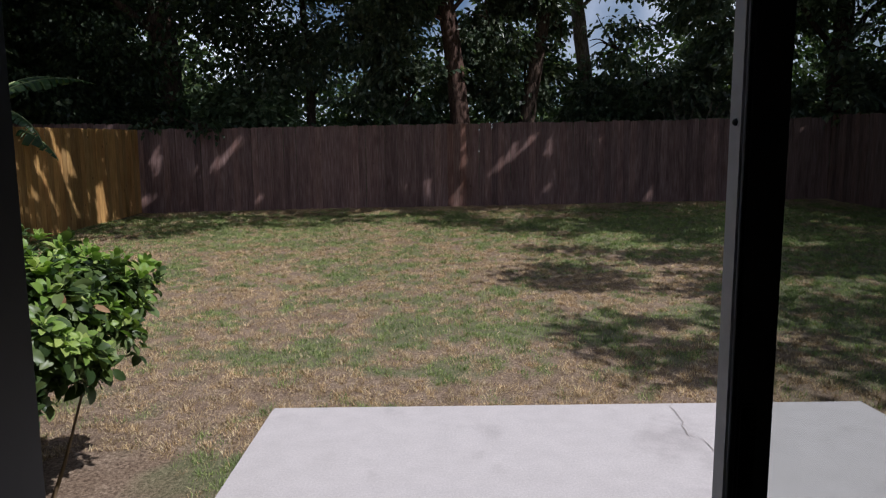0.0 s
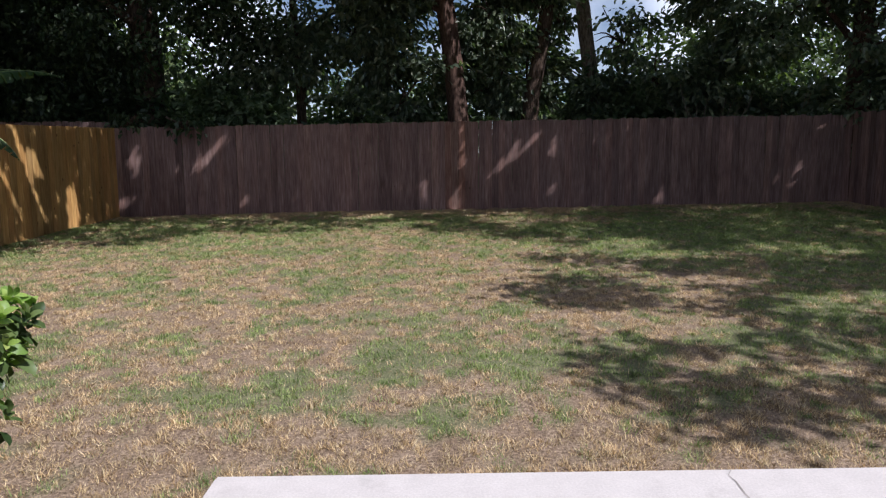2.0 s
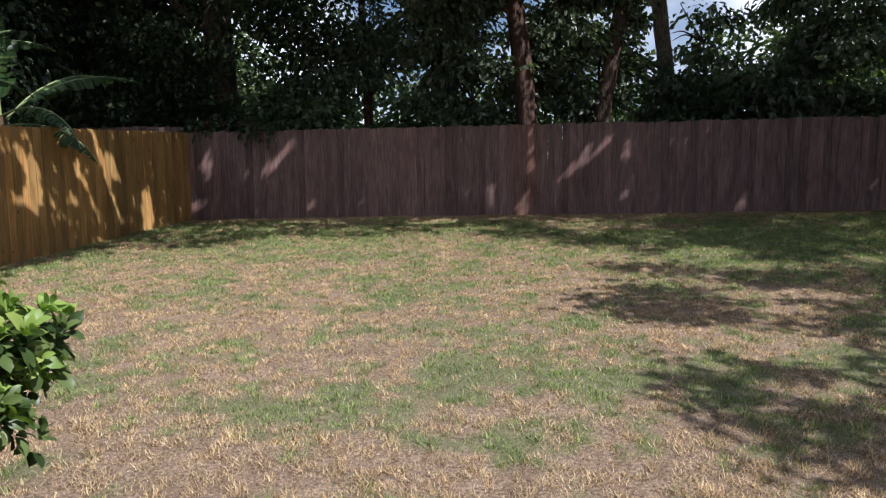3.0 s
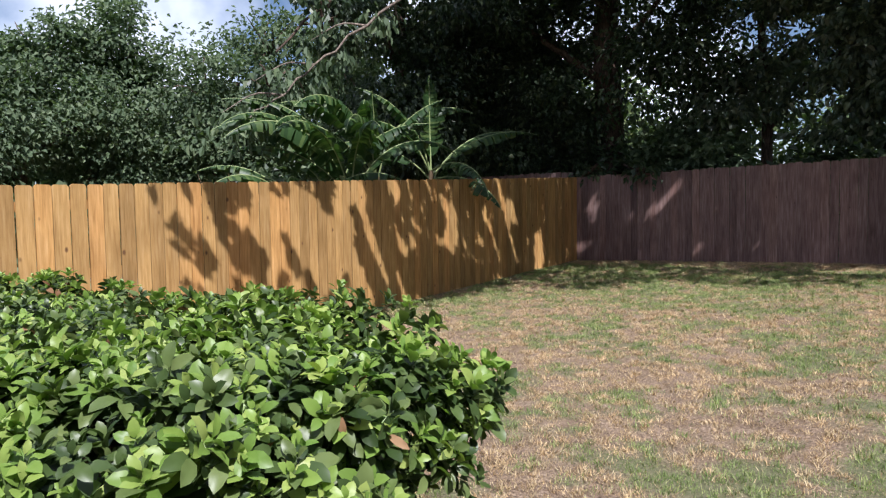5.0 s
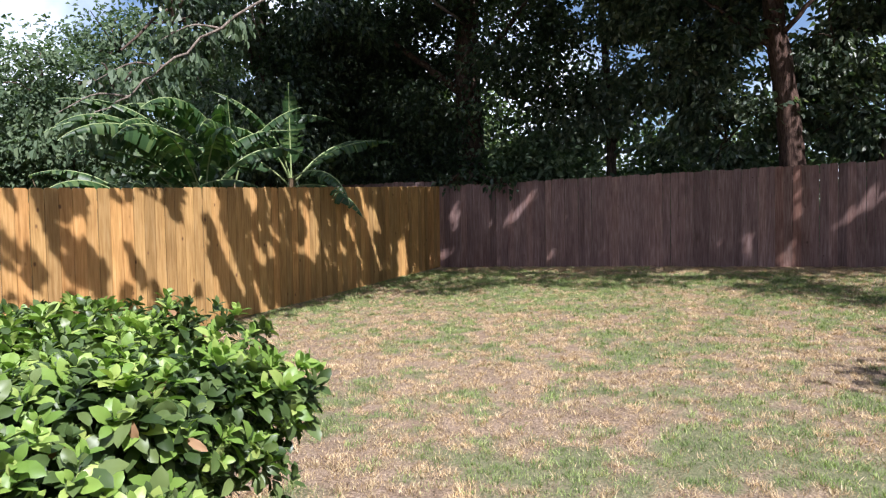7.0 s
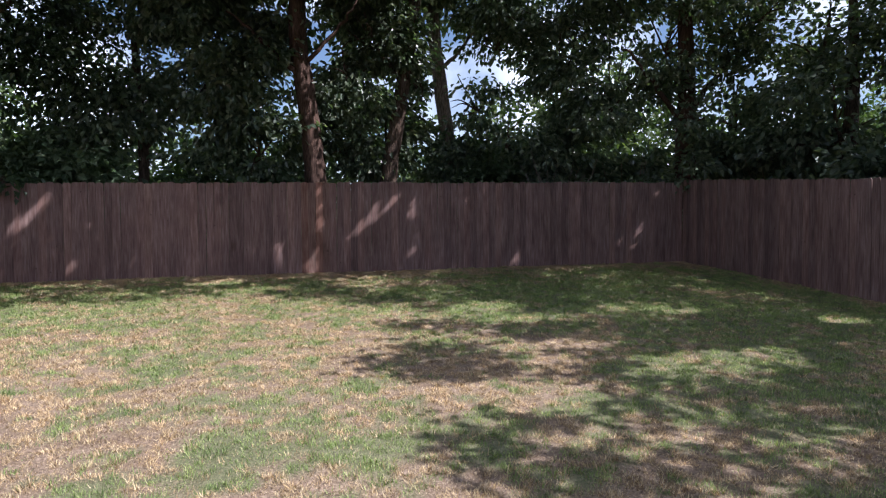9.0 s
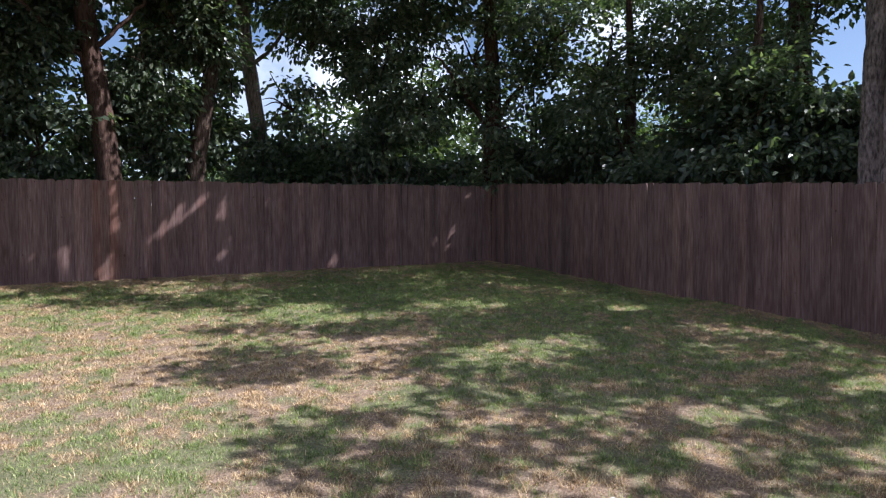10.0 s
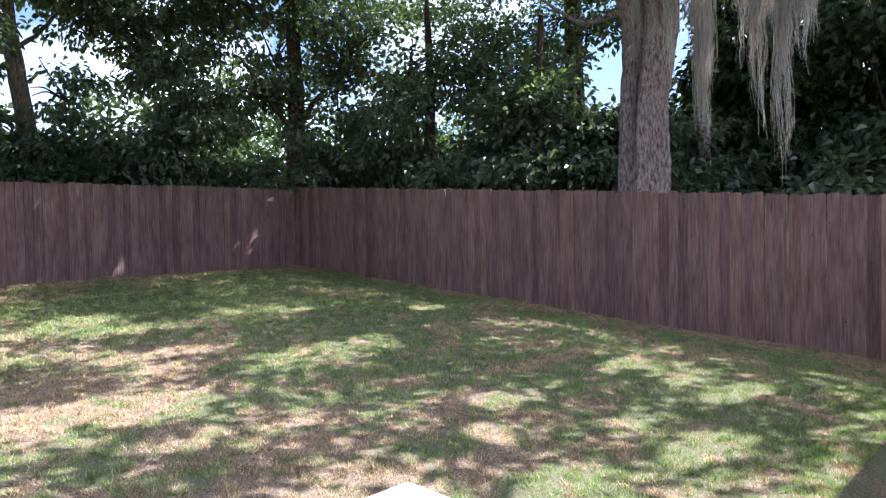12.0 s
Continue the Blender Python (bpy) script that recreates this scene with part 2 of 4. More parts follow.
def tube(points, radii, seg=10, rough=0.0, ridges=0, seed=0):
    """A tapered tube along points; rough and ridges make bark."""
    rng = np.random.default_rng(seed)
    P, R = np.asarray(points, float), np.asarray(radii, float)
    n = len(P)
    T = np.gradient(P, axis=0)
    T /= np.linalg.norm(T, axis=1)[:, None]
    ref = np.array([0.31, 0.95, 0.02]) if abs(T[0][2]) > 0.6 else np.array([0, 0, 1.0])
    A = np.cross(T, ref)
    A /= np.linalg.norm(A, axis=1)[:, None]
    B = np.cross(T, A)
    th = np.linspace(0, 2 * np.pi, seg, endpoint=False)
    prof = np.ones(seg)
    for k in range(ridges):
        prof += rng.uniform(0.015, 0.05) * np.sin(th * rng.integers(2, 9) + rng.uniform(0, 6.3))
    jig = 1 + rough * rng.standard_normal((n, seg))
    rr = R[:, None] * prof[None] * jig
    V = P[:, None] + A[:, None] * (np.cos(th)[None] * rr)[..., None] + B[:, None] * (np.sin(th)[None] * rr)[..., None]
    i, j = np.meshgrid(np.arange(n - 1), np.arange(seg), indexing="ij")
    a, b_ = i * seg + j, i * seg + (j + 1) % seg
    F = np.stack([a, b_, b_ + seg, a + seg], -1).reshape(-1, 4)
    return V.reshape(-1, 3), F


def curve_points(pts, n):
    """n points smoothly through pts."""
    pts = np.asarray(pts, float)
    t, s = np.linspace(0, len(pts) - 1, n), np.arange(len(pts))
    out = np.stack([np.interp(t, s, pts[:, k]) for k in range(3)], 1)
    for _ in range(max(1, n // 8)):
        out[1:-1] = 0.25 * out[:-2] + 0.5 * out[1:-1] + 0.25 * out[2:]
    return out


def unit(v):
    return v / np.maximum(np.linalg.norm(v, axis=1), 1e-9)[:, None]


def leaf_mesh(name, base, along, up, length, width, material, fine=False, bend=0.25, plain=False):
    """Leaves from base points: along the midrib, up the face; folded a little, eight triangles each when fine, two when plain, else four."""
    n = len(base)
    along = unit(along)
    side = unit(np.cross(along, up))
    nor = np.cross(side, along)
    L, W = length[:, None], width[:, None]
    if plain:
        m = base + along * L * 0.45 + nor * L * 0.10
        V = np.stack([base, m - side * W * 0.55 + nor * W * 0.18, base + along * L - nor * L * bend * 0.4, m + side * W * 0.55 + nor * W * 0.18], 1)
        k = np.arange(n)[:, None] * 4
        return mesh_of(name, V.reshape(-1, 3), np.concatenate([k + np.array([0, 2, 1]), k + np.array([0, 3, 2])]), material)
    if not fine:
        low, high = base + along * L * 0.30 + nor * L * 0.08, base + along * L * 0.66 + nor * L * 0.04
        V = np.stack([base, low - side * W * 0.46 + nor * W * 0.14, high - side * W * 0.42 + nor * W * 0.12, base + along * L - nor * L * bend * 0.4, high + side * W * 0.42 + nor * W * 0.12, low + side * W * 0.46 + nor * W * 0.14], 1)
        k = np.arange(n)[:, None] * 6
        F = np.concatenate([k + np.array(t) for t in ((0, 3, 2), (0, 2, 1), (0, 4, 3), (0, 5, 4))])
        return mesh_of(name, V.reshape(-1, 3), F, material)
    m = base + along * L * 0.5 + nor * L * 0.05
    tip = base + along * L - nor * L * bend
    rows = [(base + along * L * p + nor * (L * h + W * 0.11), W * k) for p, h, k in ((0.27, 0.04, 0.36), (0.57, -0.02, 0.50), (0.86, -0.14, 0.33))]
    V = np.stack([base, m, tip] + [c - side * w for c, w in rows] + [c + side * w for c, w in rows], 1)
    k = np.arange(n)[:, None] * 9
    F = np.concatenate([k + np.array(t) for t in ((0, 1, 3), (1, 4, 3), (1, 5, 4), (1, 2, 5), (0, 6, 1), (1, 6, 7), (1, 7, 8), (1, 8, 2))])
    return mesh_of(name, V.reshape(-1, 3), F, material, True)


def lattice(x, y, cell, seed):
    """Smooth random field between 0 and 1 over the plan."""
    g = np.random.default_rng(seed).random((256, 256))
    u, v = np.asarray(x) / cell + 1000.5, np.asarray(y) / cell + 1000.5
    i, j = np.floor(u).astype(int), np.floor(v).astype(int)
    a, b = u - i, v - j
    a, b = a * a * (3 - 2 * a), b * b * (3 - 2 * b)
    q = lambda p, r: g[(i + p) % 256, (j + r) % 256]
    return (q(0, 0) * (1 - a) + q(1, 0) * a) * (1 - b) + (q(0, 1) * (1 - a) + q(1, 1) * a) * b


# ---- the plan ----
LEFT, RIGHT, BACK = -6.33, 9.10, 13.45


def left_base(y):
    return -0.13 + 0.0425 * y


def right_base(y):
    return -0.25 + 0.066 * y


def ground_z(x, y):
    """The lawn rises gently towards the back fence."""
    yy = np.clip(y, 1.2, 14.5)
    s = np.clip((np.asarray(x) - LEFT) / (RIGHT - LEFT), -0.3, 1.3)
    return (1 - s) * left_base(yy) + s * right_base(yy)


def lawn_z(x, y):
    """The ground with its small hollows."""
    return ground_z(x, y) + 0.035 * (lattice(x, y, 0.9, 5) - 0.5) + 0.014 * (lattice(x, y, 0.33, 6) - 0.5)


SLAB = (-0.80, 2.77, -0.42, 2.587)


def greenness(x, y):
    """How much of the lawn lives: dry in the sun near the slab, greener towards the back and in the shade."""
    n1, n2, n3, n4 = lattice(x, y, 1.2, 11), lattice(x, y, 0.34, 12), lattice(x, y, 0.15, 13), lattice(x, y, 0.07, 14)
    base = 0.25 + 0.52 * np.clip((y - 6.0) / 5.0, 0, 1) + 0.46 * np.clip((x - 1.2) / 3.0, 0, 1)
    base = base - 0.16 * np.clip((3.9 - y) / 1.2, 0, 1) * np.clip((2.0 - x) / 3.0, 0, 1) - 0.22 * np.clip((3.25 - y) / 0.4, 0, 1) * (x < 2.3)
    for cx, cy, r, k in ((-0.1, 4.15, 0.38, 0.9), (0.75, 4.1, 0.30, 0.9), (-1.0, 5.1, 0.2, 0.6), (0.2, 4.9, 0.3, 0.6), (-2.6, 4.4, 0.3, 0.5), (0.3, 3.4, 0.6, 0.35), (-1.0, 3.5, 0.5, 0.35), (1.5, 4.3, 0.35, 0.4), (4.0, 5.9, 0.8, 0.4), (1.9, 6.1, 0.7, -0.45), (2.7, 3.7, 0.9, -0.4), (3.3, 6.6, 0.6, -0.35), (-1.0, 1.9, 0.25, 0.8), (-1.0, 1.3, 0.3, 0.8)):
        base = base + k * np.exp(-((x - cx) ** 2 + (y - cy) ** 2) / r ** 2)
    base = base - 0.85 * np.clip((y - 12.2) / 0.7, 0, 1) - 0.35 * np.clip((y - 10.2) / 1.5, 0, 1) * np.clip(x, 0, 1) - 0.5 * np.clip((x - 8.4) / 0.5, 0, 1)
    live = base + 0.42 * (n1 - 0.5) + 1.0 * (n2 - 0.5) + 1.05 * (n3 - 0.5) + 0.5 * (n4 - 0.5)
    return np.clip((live - 0.47) * np.interp(y, [5, 9], [1.65, 0.95]) + 0.47, 0, 1)


def axis_steps(lo, hi, step, far):
    inner = np.arange(lo, hi + step / 2, step)
    out = np.geomspace(step * 2, far, 22)
    return np.concatenate([lo - out[::-1], inner, hi + out])


# ---- ground ----
gx, gy = axis_steps(-7.5, 10.5, 0.11, 300), axis_steps(-1.5, 15, 0.11, 300)
GX, GY = np.meshgrid(gx, gy, indexing="ij")
GZ = lawn_z(GX, GY)
under = (GX > SLAB[0] - 0.02) & (GX < SLAB[1] + 0.02) & (GY < SLAB[3] + 0.02) & (GY > -9)
GZ = np.where(under, np.minimum(GZ, -0.06), GZ)
GZ = np.where((GX > -8.6) & (GX < 8.6) & (GY < -0.35) & (GY > -9.5), np.minimum(GZ, -0.2), GZ)
ni, nj = GX.shape
ii, jj = np.meshgrid(np.arange(ni - 1), np.arange(nj - 1), indexing="ij")
q = ii * nj + jj
ground_mesh = mesh_of("ground", np.stack([GX, GY, GZ], -1).reshape(-1, 3), np.stack([q, q + nj, q + nj + 1, q + 1], -1).reshape(-1, 4), SOIL, True)
attr = ground_mesh.attributes.new("green", "FLOAT", "POINT")
attr.data.foreach_set("value", np.clip(greenness(GX, GY) * 1.1 - 0.12, 0, 1).astype(np.float32).ravel())
ground = tagged(new("ground", ground_mesh), "sloping ground of dry thatch and earth", "ground", kind="structure")

# ---- patio ----
slab = tagged(part("pavement", box((SLAB[0], SLAB[2], -0.32), (SLAB[1], SLAB[3], 0.0), 0.012), CONCRETE), "pale stained concrete patio slab with a crack", "patio", kind="structure")


def crack_line():
    rng = np.random.default_rng(3)
    y = np.linspace(2.572, 0.9, 30)
    x = 1.575 + np.cumsum(rng.normal(0.002, 0.016, 30))
    w = 0.0012 + 0.002 * rng.random(30)
    V = np.concatenate([np.stack([x - w, y, np.full(30, 0.0035)], 1), np.stack([x + w, y, np.full(30, 0.0035)], 1)])
    k = np.arange(29)
    return mesh_of("crack", V, np.stack([k, k + 30, k + 31, k + 1], 1), CRACK)


part("crack", crack_line(), parent=slab, label="thin dark crack")

# ---- house shell, with the sliding door ----
DOOR_L, DOOR_R, DOOR_Y, HEAD = -0.30, 1.34, -0.54, 2.06
wall_house = tagged(part("wall_house", box((-8.2, -0.62, -0.3), (DOOR_L - 0.022, -0.42, 2.5)), STUCCO), "stuccoed rear wall of the house", "wall", kind="structure")
tagged(part("wall_house_2", box((DOOR_R + 0.02, -0.62, -0.3), (8.2, -0.42, 2.5)), STUCCO), "stuccoed rear wall of the house", "wall", kind="structure")
tagged(part("wall_lintel", box((DOOR_L - 0.02, -0.62, HEAD + 0.02), (DOOR_R + 0.02, -0.42, 2.5)), STUCCO), "stuccoed wall above the sliding door", "wall", kind="structure")
tagged(part("wall_west", box((-8.2, -9.0, -0.3), (-8.0, -0.62, 2.5)), STUCCO), "stuccoed side wall of the house", "wall", kind="structure")
tagged(part("wall_east", box((8.0, -9.0, -0.3), (8.2, -0.62, 2.5)), STUCCO), "stuccoed side wall of the house", "wall", kind="structure")
tagged(part("wall_south", box((-8.2, -9.2, -0.3), (8.2, -9.0, 2.5)), STUCCO), "stuccoed far wall of the house", "wall", kind="structure")
tagged(part("floor", box((-8.0, -9.0, -0.2), (8.0, -0.62, 0.0)), FLOORING), "brown tiled floor inside the door", "floor", kind="structure")
tagged(part("ceiling", box((-8.0, -9.0, 2.42), (8.0, -0.62, 2.5)), PLASTER), "plain plaster ceiling", "ceiling", kind="structure")
tagged(part("wall_room_west", box((-2.4, -5.0, 0.0), (-2.3, -0.62, 2.42)), PLASTER), "plain plaster wall of the room", "wall", kind="structure")
tagged(part("wall_room_east", box((3.2, -5.0, 0.0), (3.3, -0.62, 2.42)), PLASTER), "plain plaster wall of the room", "wall", kind="structure")
tagged(part("wall_room_south", box((-2.4, -5.1, 0.0), (3.3, -5.0, 2.42)), PLASTER), "plain plaster wall of the room", "wall", kind="structure")


def roof_mesh():
    bm = bmesh.new()
    prof = ((-9.5, 2.5), (-0.26, 2.5), (-0.26, 2.56), (-4.9, 4.3), (-9.5, 2.56))
    a = [bm.verts.new((-8.6, y, z)) for y, z in prof]
    b = [bm.verts.new((8.6, y, z)) for y, z in prof]
    bm.faces.new(a[::-1])
    bm.faces.new(b)
    for k in range(5):
        bm.faces.new((a[k], a[(k + 1) % 5], b[(k + 1) % 5], b[k]))
    return bm


tagged(part("roof", roof_mesh(), ROOF), "low dark shingled roof of the house", "roof", kind="structure")

door = thing("door_1", (0.5, DOOR_Y, 0.0), "open sliding glass patio door in dark bronze frame", "door", kind="structure")


def door_part(name, a, b, material, label="", parent=None):
    o = Vector((0.5, DOOR_Y, 0.0))
    return part(name, box(Vector(a) - o, Vector(b) - o, 0.003), material, parent or door, label)


door_part("jamb", (DOOR_L - 0.02, -0.60, 0.0), (-0.290, -0.44, HEAD), BRONZE)
door_part("jamb", (-0.290, -0.56, 0.03), (-0.266, -0.515, HEAD - 0.03), BRONZE, "dark inner stop of the frame")
door_part("jamb", (DOOR_R - 0.04, -0.60, 0.0), (DOOR_R, -0.44, HEAD), BRONZE)
door_part("head", (DOOR_L + 0.04, -0.60, HEAD - 0.045), (DOOR_R - 0.04, -0.44, HEAD), BRONZE)
door_part("track", (DOOR_L + 0.04, -0.60, 0.002), (DOOR_R - 0.04, -0.44, 0.028), ALU, "pale aluminium sill track")
for name, x0 in (("sliding_panel", 0.505),):
    stile = door_part("stile", (x0 + 0.0065, -0.492, 0.03), (x0 + 0.051, -0.456, HEAD - 0.048), VEILED_BRONZE)
    door_part("stile_edge", (x0, -0.490, 0.03), (x0 + 0.006, -0.458, HEAD - 0.048), ALU, "pale aluminium edge of the panel")
    door_part("handle", (x0 + 0.008, -0.499, 0.90), (x0 + 0.030, -0.4925, 1.17), BLACK, "black pull handle")
    door_part("stile", (DOOR_R - 0.10, -0.492, 0.03), (DOOR_R - 0.045, -0.456, HEAD - 0.048), BRONZE)
    door_part("rail", (x0 + 0.053, -0.490, 0.03), (DOOR_R - 0.102, -0.458, 0.10), BRONZE)
    door_part("rail", (x0 + 0.053, -0.490, HEAD - 0.11), (DOOR_R - 0.102, -0.458, HEAD - 0.048), BRONZE)
    pane = door_part("pane", (x0 + 0.051, -0.477, 0.10), (DOOR_R - 0.10, -0.471, HEAD - 0.11), GLASS, "slightly dusty clear glass")
    pane.visible_shadow = False
    bm = bmesh.new()
    bmesh.ops.create_uvsphere(bm, u_segments=10, v_segments=6, radius=0.0042)
    part("screw", bm, BLACK, door, "dark latch screw", pose(x0 - 0.5, -0.476 - DOOR_Y, 1.478))

# ---- fences ----


def picket_mesh(name, w, h, material, ear=0.032, thick=0.017):
    """A dog-eared board, standing on its base's middle, face to -y."""
    bm = bmesh.new()
    prof = ((-w / 2, 0), (w / 2, 0), (w / 2, h - ear), (w / 2 - ear, h), (-w / 2 + ear, h), (-w / 2, h - ear))
    f = [bm.verts.new((x, 0, z)) for x, z in prof]
    k = [bm.verts.new((x, thick, z)) for x, z in prof]
    bm.faces.new(f)
    bm.faces.new(k[::-1])
    for i in range(6):
        bm.faces.new((f[i], k[i], k[(i + 1) % 6], f[(i + 1) % 6]))
    me = bpy.data.meshes.new(name)
    bm.normal_update()
    bm.to_mesh(me)
    bm.free()
    me.materials.append(material)
    return me


def fence(label, start, end, base, top, material, pitch, gap, seed, panel=0.0, ear=0.032, red=(0, 0), worn=1.0):
    """Upright boards from start to end (plan), side by side, on two rails behind them, face to the right of the way."""
    rng = random.Random(seed)
    a, b = Vector((*start, 0)), Vector((*end, 0))
    way, length = (b - a).normalized(), (b - a).length
    turn = math.degrees(math.atan2(way.y, way.x))
    root = thing("wooden_fence", (a.x, a.y, base(0)), label, "fence", "yard fences")
    widths = [pitch - gap, pitch - gap - 0.003, pitch - gap + 0.003]
    heights = top(0.5) - base(0.5)
    meshes = [picket_mesh("picket", w, heights + d, material, ear) for w in widths for d in (0.0, 0.010 * worn, -0.010 * worn)]
    red_mesh = picket_mesh("picket", widths[0], heights, RED_WOOD, ear) if red[1] else None
    s, since = 0.0, 0.0
    while s < length:
        me = rng.choice(meshes)
        t = s / length
        p = a + way * s
        if red[0] < s < red[1]:
            me = red_mesh
        ob = new("picket", me)
        ob.parent = root
        ob.matrix_basis = pose(p.x - a.x, p.y - a.y, base(t) - base(0) + worn * rng.uniform(-0.006, 0.006), rng.uniform(-0.3, 0.3), worn * rng.uniform(-0.25, 0.25), turn + rng.uniform(-1.0, 1.0)) @ Matrix.Translation((0, rng.uniform(0, 0.006), 0))
        s += pitch + rng.uniform(-0.002, 0.002)
        since += pitch
        if panel and since > panel:
            s += 0.009
            since = 0.0
    back = Vector((-way.y, way.x, 0)) * 0.026
    for k in (0.25, 0.95, 1.6):
        bm = bmesh.new()
        vs = []
        for t in (0.0, 1.0):
            p = a + way * length * t + back - root.location
            z = base(t) + k - base(0)
            for dz, dn in ((0, 0), (0.085, 0), (0.085, 0.038), (0, 0.038)):
                vs.append(bm.verts.new((p.x - way.y * dn, p.y + way.x * dn, z + dz)))
        for i in range(4):
            bm.faces.new((vs[i], vs[(i + 1) % 4], vs[4 + (i + 1) % 4], vs[4 + i]))
        bm.faces.new(vs[:4][::-1])
        bm.faces.new(vs[4:])
        part("rail", bm, material, root)
    return root


fence("weathered grey-brown dog-eared board fence along the back", (LEFT + 0.02, BACK), (RIGHT - 0.02, BACK), lambda t: 0.43 + 0.19 * t, lambda t: 2.27 + 0.21 * t, OLD_WOOD, 0.140, 0.001, 1, 2.44, 0.022, (6.85, 7.42))
fence("new golden cedar dog-eared board fence", (LEFT, -1.5), (LEFT, BACK - 0.05), lambda t: left_base(-1.5 + 14.9 * t), lambda t: 1.70 + 0.0425 * (-1.5 + 14.9 * t), NEW_WOOD, 0.150, 0.010, 2, 0.0, 0.018, worn=0.3)
fence("weathered grey-brown board fence in the shade", (RIGHT, BACK - 0.05), (RIGHT, -2.0), lambda t: right_base(13.4 - 15.4 * t) - 0.03, lambda t: 1.65 + 0.064 * (13.4 - 15.4 * t), OLD_WOOD, 0.140, 0.003, 3, 2.44, 0.022)
fence("grey board fence of the next garden", (-11.5, BACK + 0.12), (LEFT - 0.12, BACK + 0.12), lambda t: 0.42, lambda t: 2.42, OLD_WOOD, 0.140, 0.004, 4, 2.44, 0.022)

# ---- trees ----


def clumps(rng, ellipsoids, per, spread, size, droop=0.5, hollow=0.0):
    """Leaves in sprays inside ellipsoids: base, along, up, length, width."""
    base, along, face = [], [], []
    for c, r, count in ellipsoids:
        k = max(1, int(count / per))
        r = np.asarray(r)
        boughs = max(5, int(7 * r.prod() ** 0.6))
        d = unit(rng.normal(size=(boughs, 3))) * (hollow + (1 - hollow) * rng.random((boughs, 1)) ** 0.4)
        which = rng.integers(0, boughs, k)
        d = d[which] + rng.normal(size=(k, 3)) * np.array([0.24, 0.24, 0.11])
        centres = np.asarray(c) + d * r
        out = unit(d + np.array([0, 0, -droop * 0.4]))
        off = rng.normal(size=(k * per, 3)) * spread * np.array([1, 1, 0.5])
        pts = np.repeat(centres, per, 0) + off
        w = np.repeat(out, per, 0) * 0.6 + unit(off) * 0.7 + rng.normal(size=(k * per, 3)) * 0.45 + np.array([0, 0, -droop])
        base.append(pts)
        along.append(w)
        face.append(np.repeat(unit(d), per, 0) * np.array([0.9, 0.9, 0.3]) + np.array([0, 0, 0.75]))
    base, along, face = np.concatenate(base), np.concatenate(along), np.concatenate(face)
    n = len(base)
    up = face + rng.normal(size=(n, 3)) * 0.5
    L = size * rng.uniform(0.65, 1.25, n)
    return base, along, up, L, L * rng.uniform(0.52, 0.74, n)


def tree(label, base, trunk, radii, limbs, ellipsoids, seed, material=BARK, leaves=LEAF, size=0.155, per=12, spread=0.19, droop=0.5, name="tree", seg=14, hollow=0.0, rough=0.03):
    rng = np.random.default_rng(seed)
    root = thing(name, base, label, "tree", "trees round the yard")
    o = np.asarray(base, float)
    n = max(12, len(trunk) * 8)
    P = curve_points(trunk, n)
    R = np.interp(np.linspace(0, 1, n), np.linspace(0, 1, len(radii)), radii)
    part("trunk", mesh_of("trunk", *[v - o if k == 0 else v for k, v in enumerate(tube(P, R, seg, rough, 5, seed))], material, True), parent=root)
    for k, (pts, r0) in enumerate(limbs):
        m = 14
        Q = curve_points(pts, m) + rng.normal(size=(m, 3)) * 0.02
        V, F = tube(Q, np.linspace(r0, r0 * 0.25, m), 8, 0.03, 2, seed + k)
        part("limb", mesh_of("limb", V - o, F, material, True), parent=root)
    # twigs that carry the sprays
    tv, tf, off = [], [], 0
    for c, r, count in ellipsoids:
        for _ in range(7):
            d = unit(rng.normal(size=(1, 3)))[0] * np.asarray(r) * 0.8
            start = np.asarray(c) - np.array([0, 0, r[2] * 0.3])
            Q = curve_points([start, np.asarray(c) + d * 0.5 + rng.normal(size=3) * 0.15, np.asarray(c) + d], 7)
            V, F = tube(Q, np.linspace(0.028, 0.008, 7), 5)
            tv.append(V - o)
            tf.append(F + off)
            off += len(V)
    part("twig_spray", mesh_of("twig_spray", np.concatenate(tv), np.concatenate(tf), material, True), parent=root)["kind"] = "stuff"
    b, a, u, L, W = clumps(rng, [(c, r, count * (1.3 if size == 0.155 else 1.0)) for c, r, count in ellipsoids], per, spread, size, droop, hollow)
    crown = part("crown", leaf_mesh("crown", b - o, a, u, L, W, leaves, plain=leaves is not BROAD_LEAF), parent=root)
    tagged(crown, kind="stuff")
    return root


def gz(x, y):
    return float(ground_z(x, y)) - 0.05


# trees behind the back fence
corner_tree = tree("tall dark tree behind the fence corner", (-6.4, 15.3, gz(-6.4, 15.3)), [(-6.4, 15.3, 0.2), (-6.35, 15.3, 3), (-6.5, 15.4, 6), (-6.2, 15.4, 10)], [0.42, 0.34, 0.28, 0.16],
     [([(-6.4, 15.3, 4.6), (-7.6, 14.6, 5.6), (-8.6, 14, 6.5)], 0.12), ([(-6.4, 15.3, 5.2), (-5.2, 15.2, 6.2), (-4.2, 15.2, 7.5)], 0.1)],
     [((-5.2, 15.6, 5.2), (1.7, 1.5, 2.4), 4300), ((-7.8, 15.4, 4.8), (1.7, 1.4, 2.6), 13000), ((-6.4, 15.6, 8.2), (2.6, 2, 1.6), 6000), ((-9.4, 14.6, 5.0), (1.8, 1.6, 2.4), 11000), ((-4.9, 13.5, 2.35), (0.3, 0.15, 0.16), 110), ((-6.1, 13.5, 2.4), (0.3, 0.15, 0.14), 80)], 21)
rng = np.random.default_rng(91)
eo = np.array([-6.4, 15.3, gz(-6.4, 15.3)])
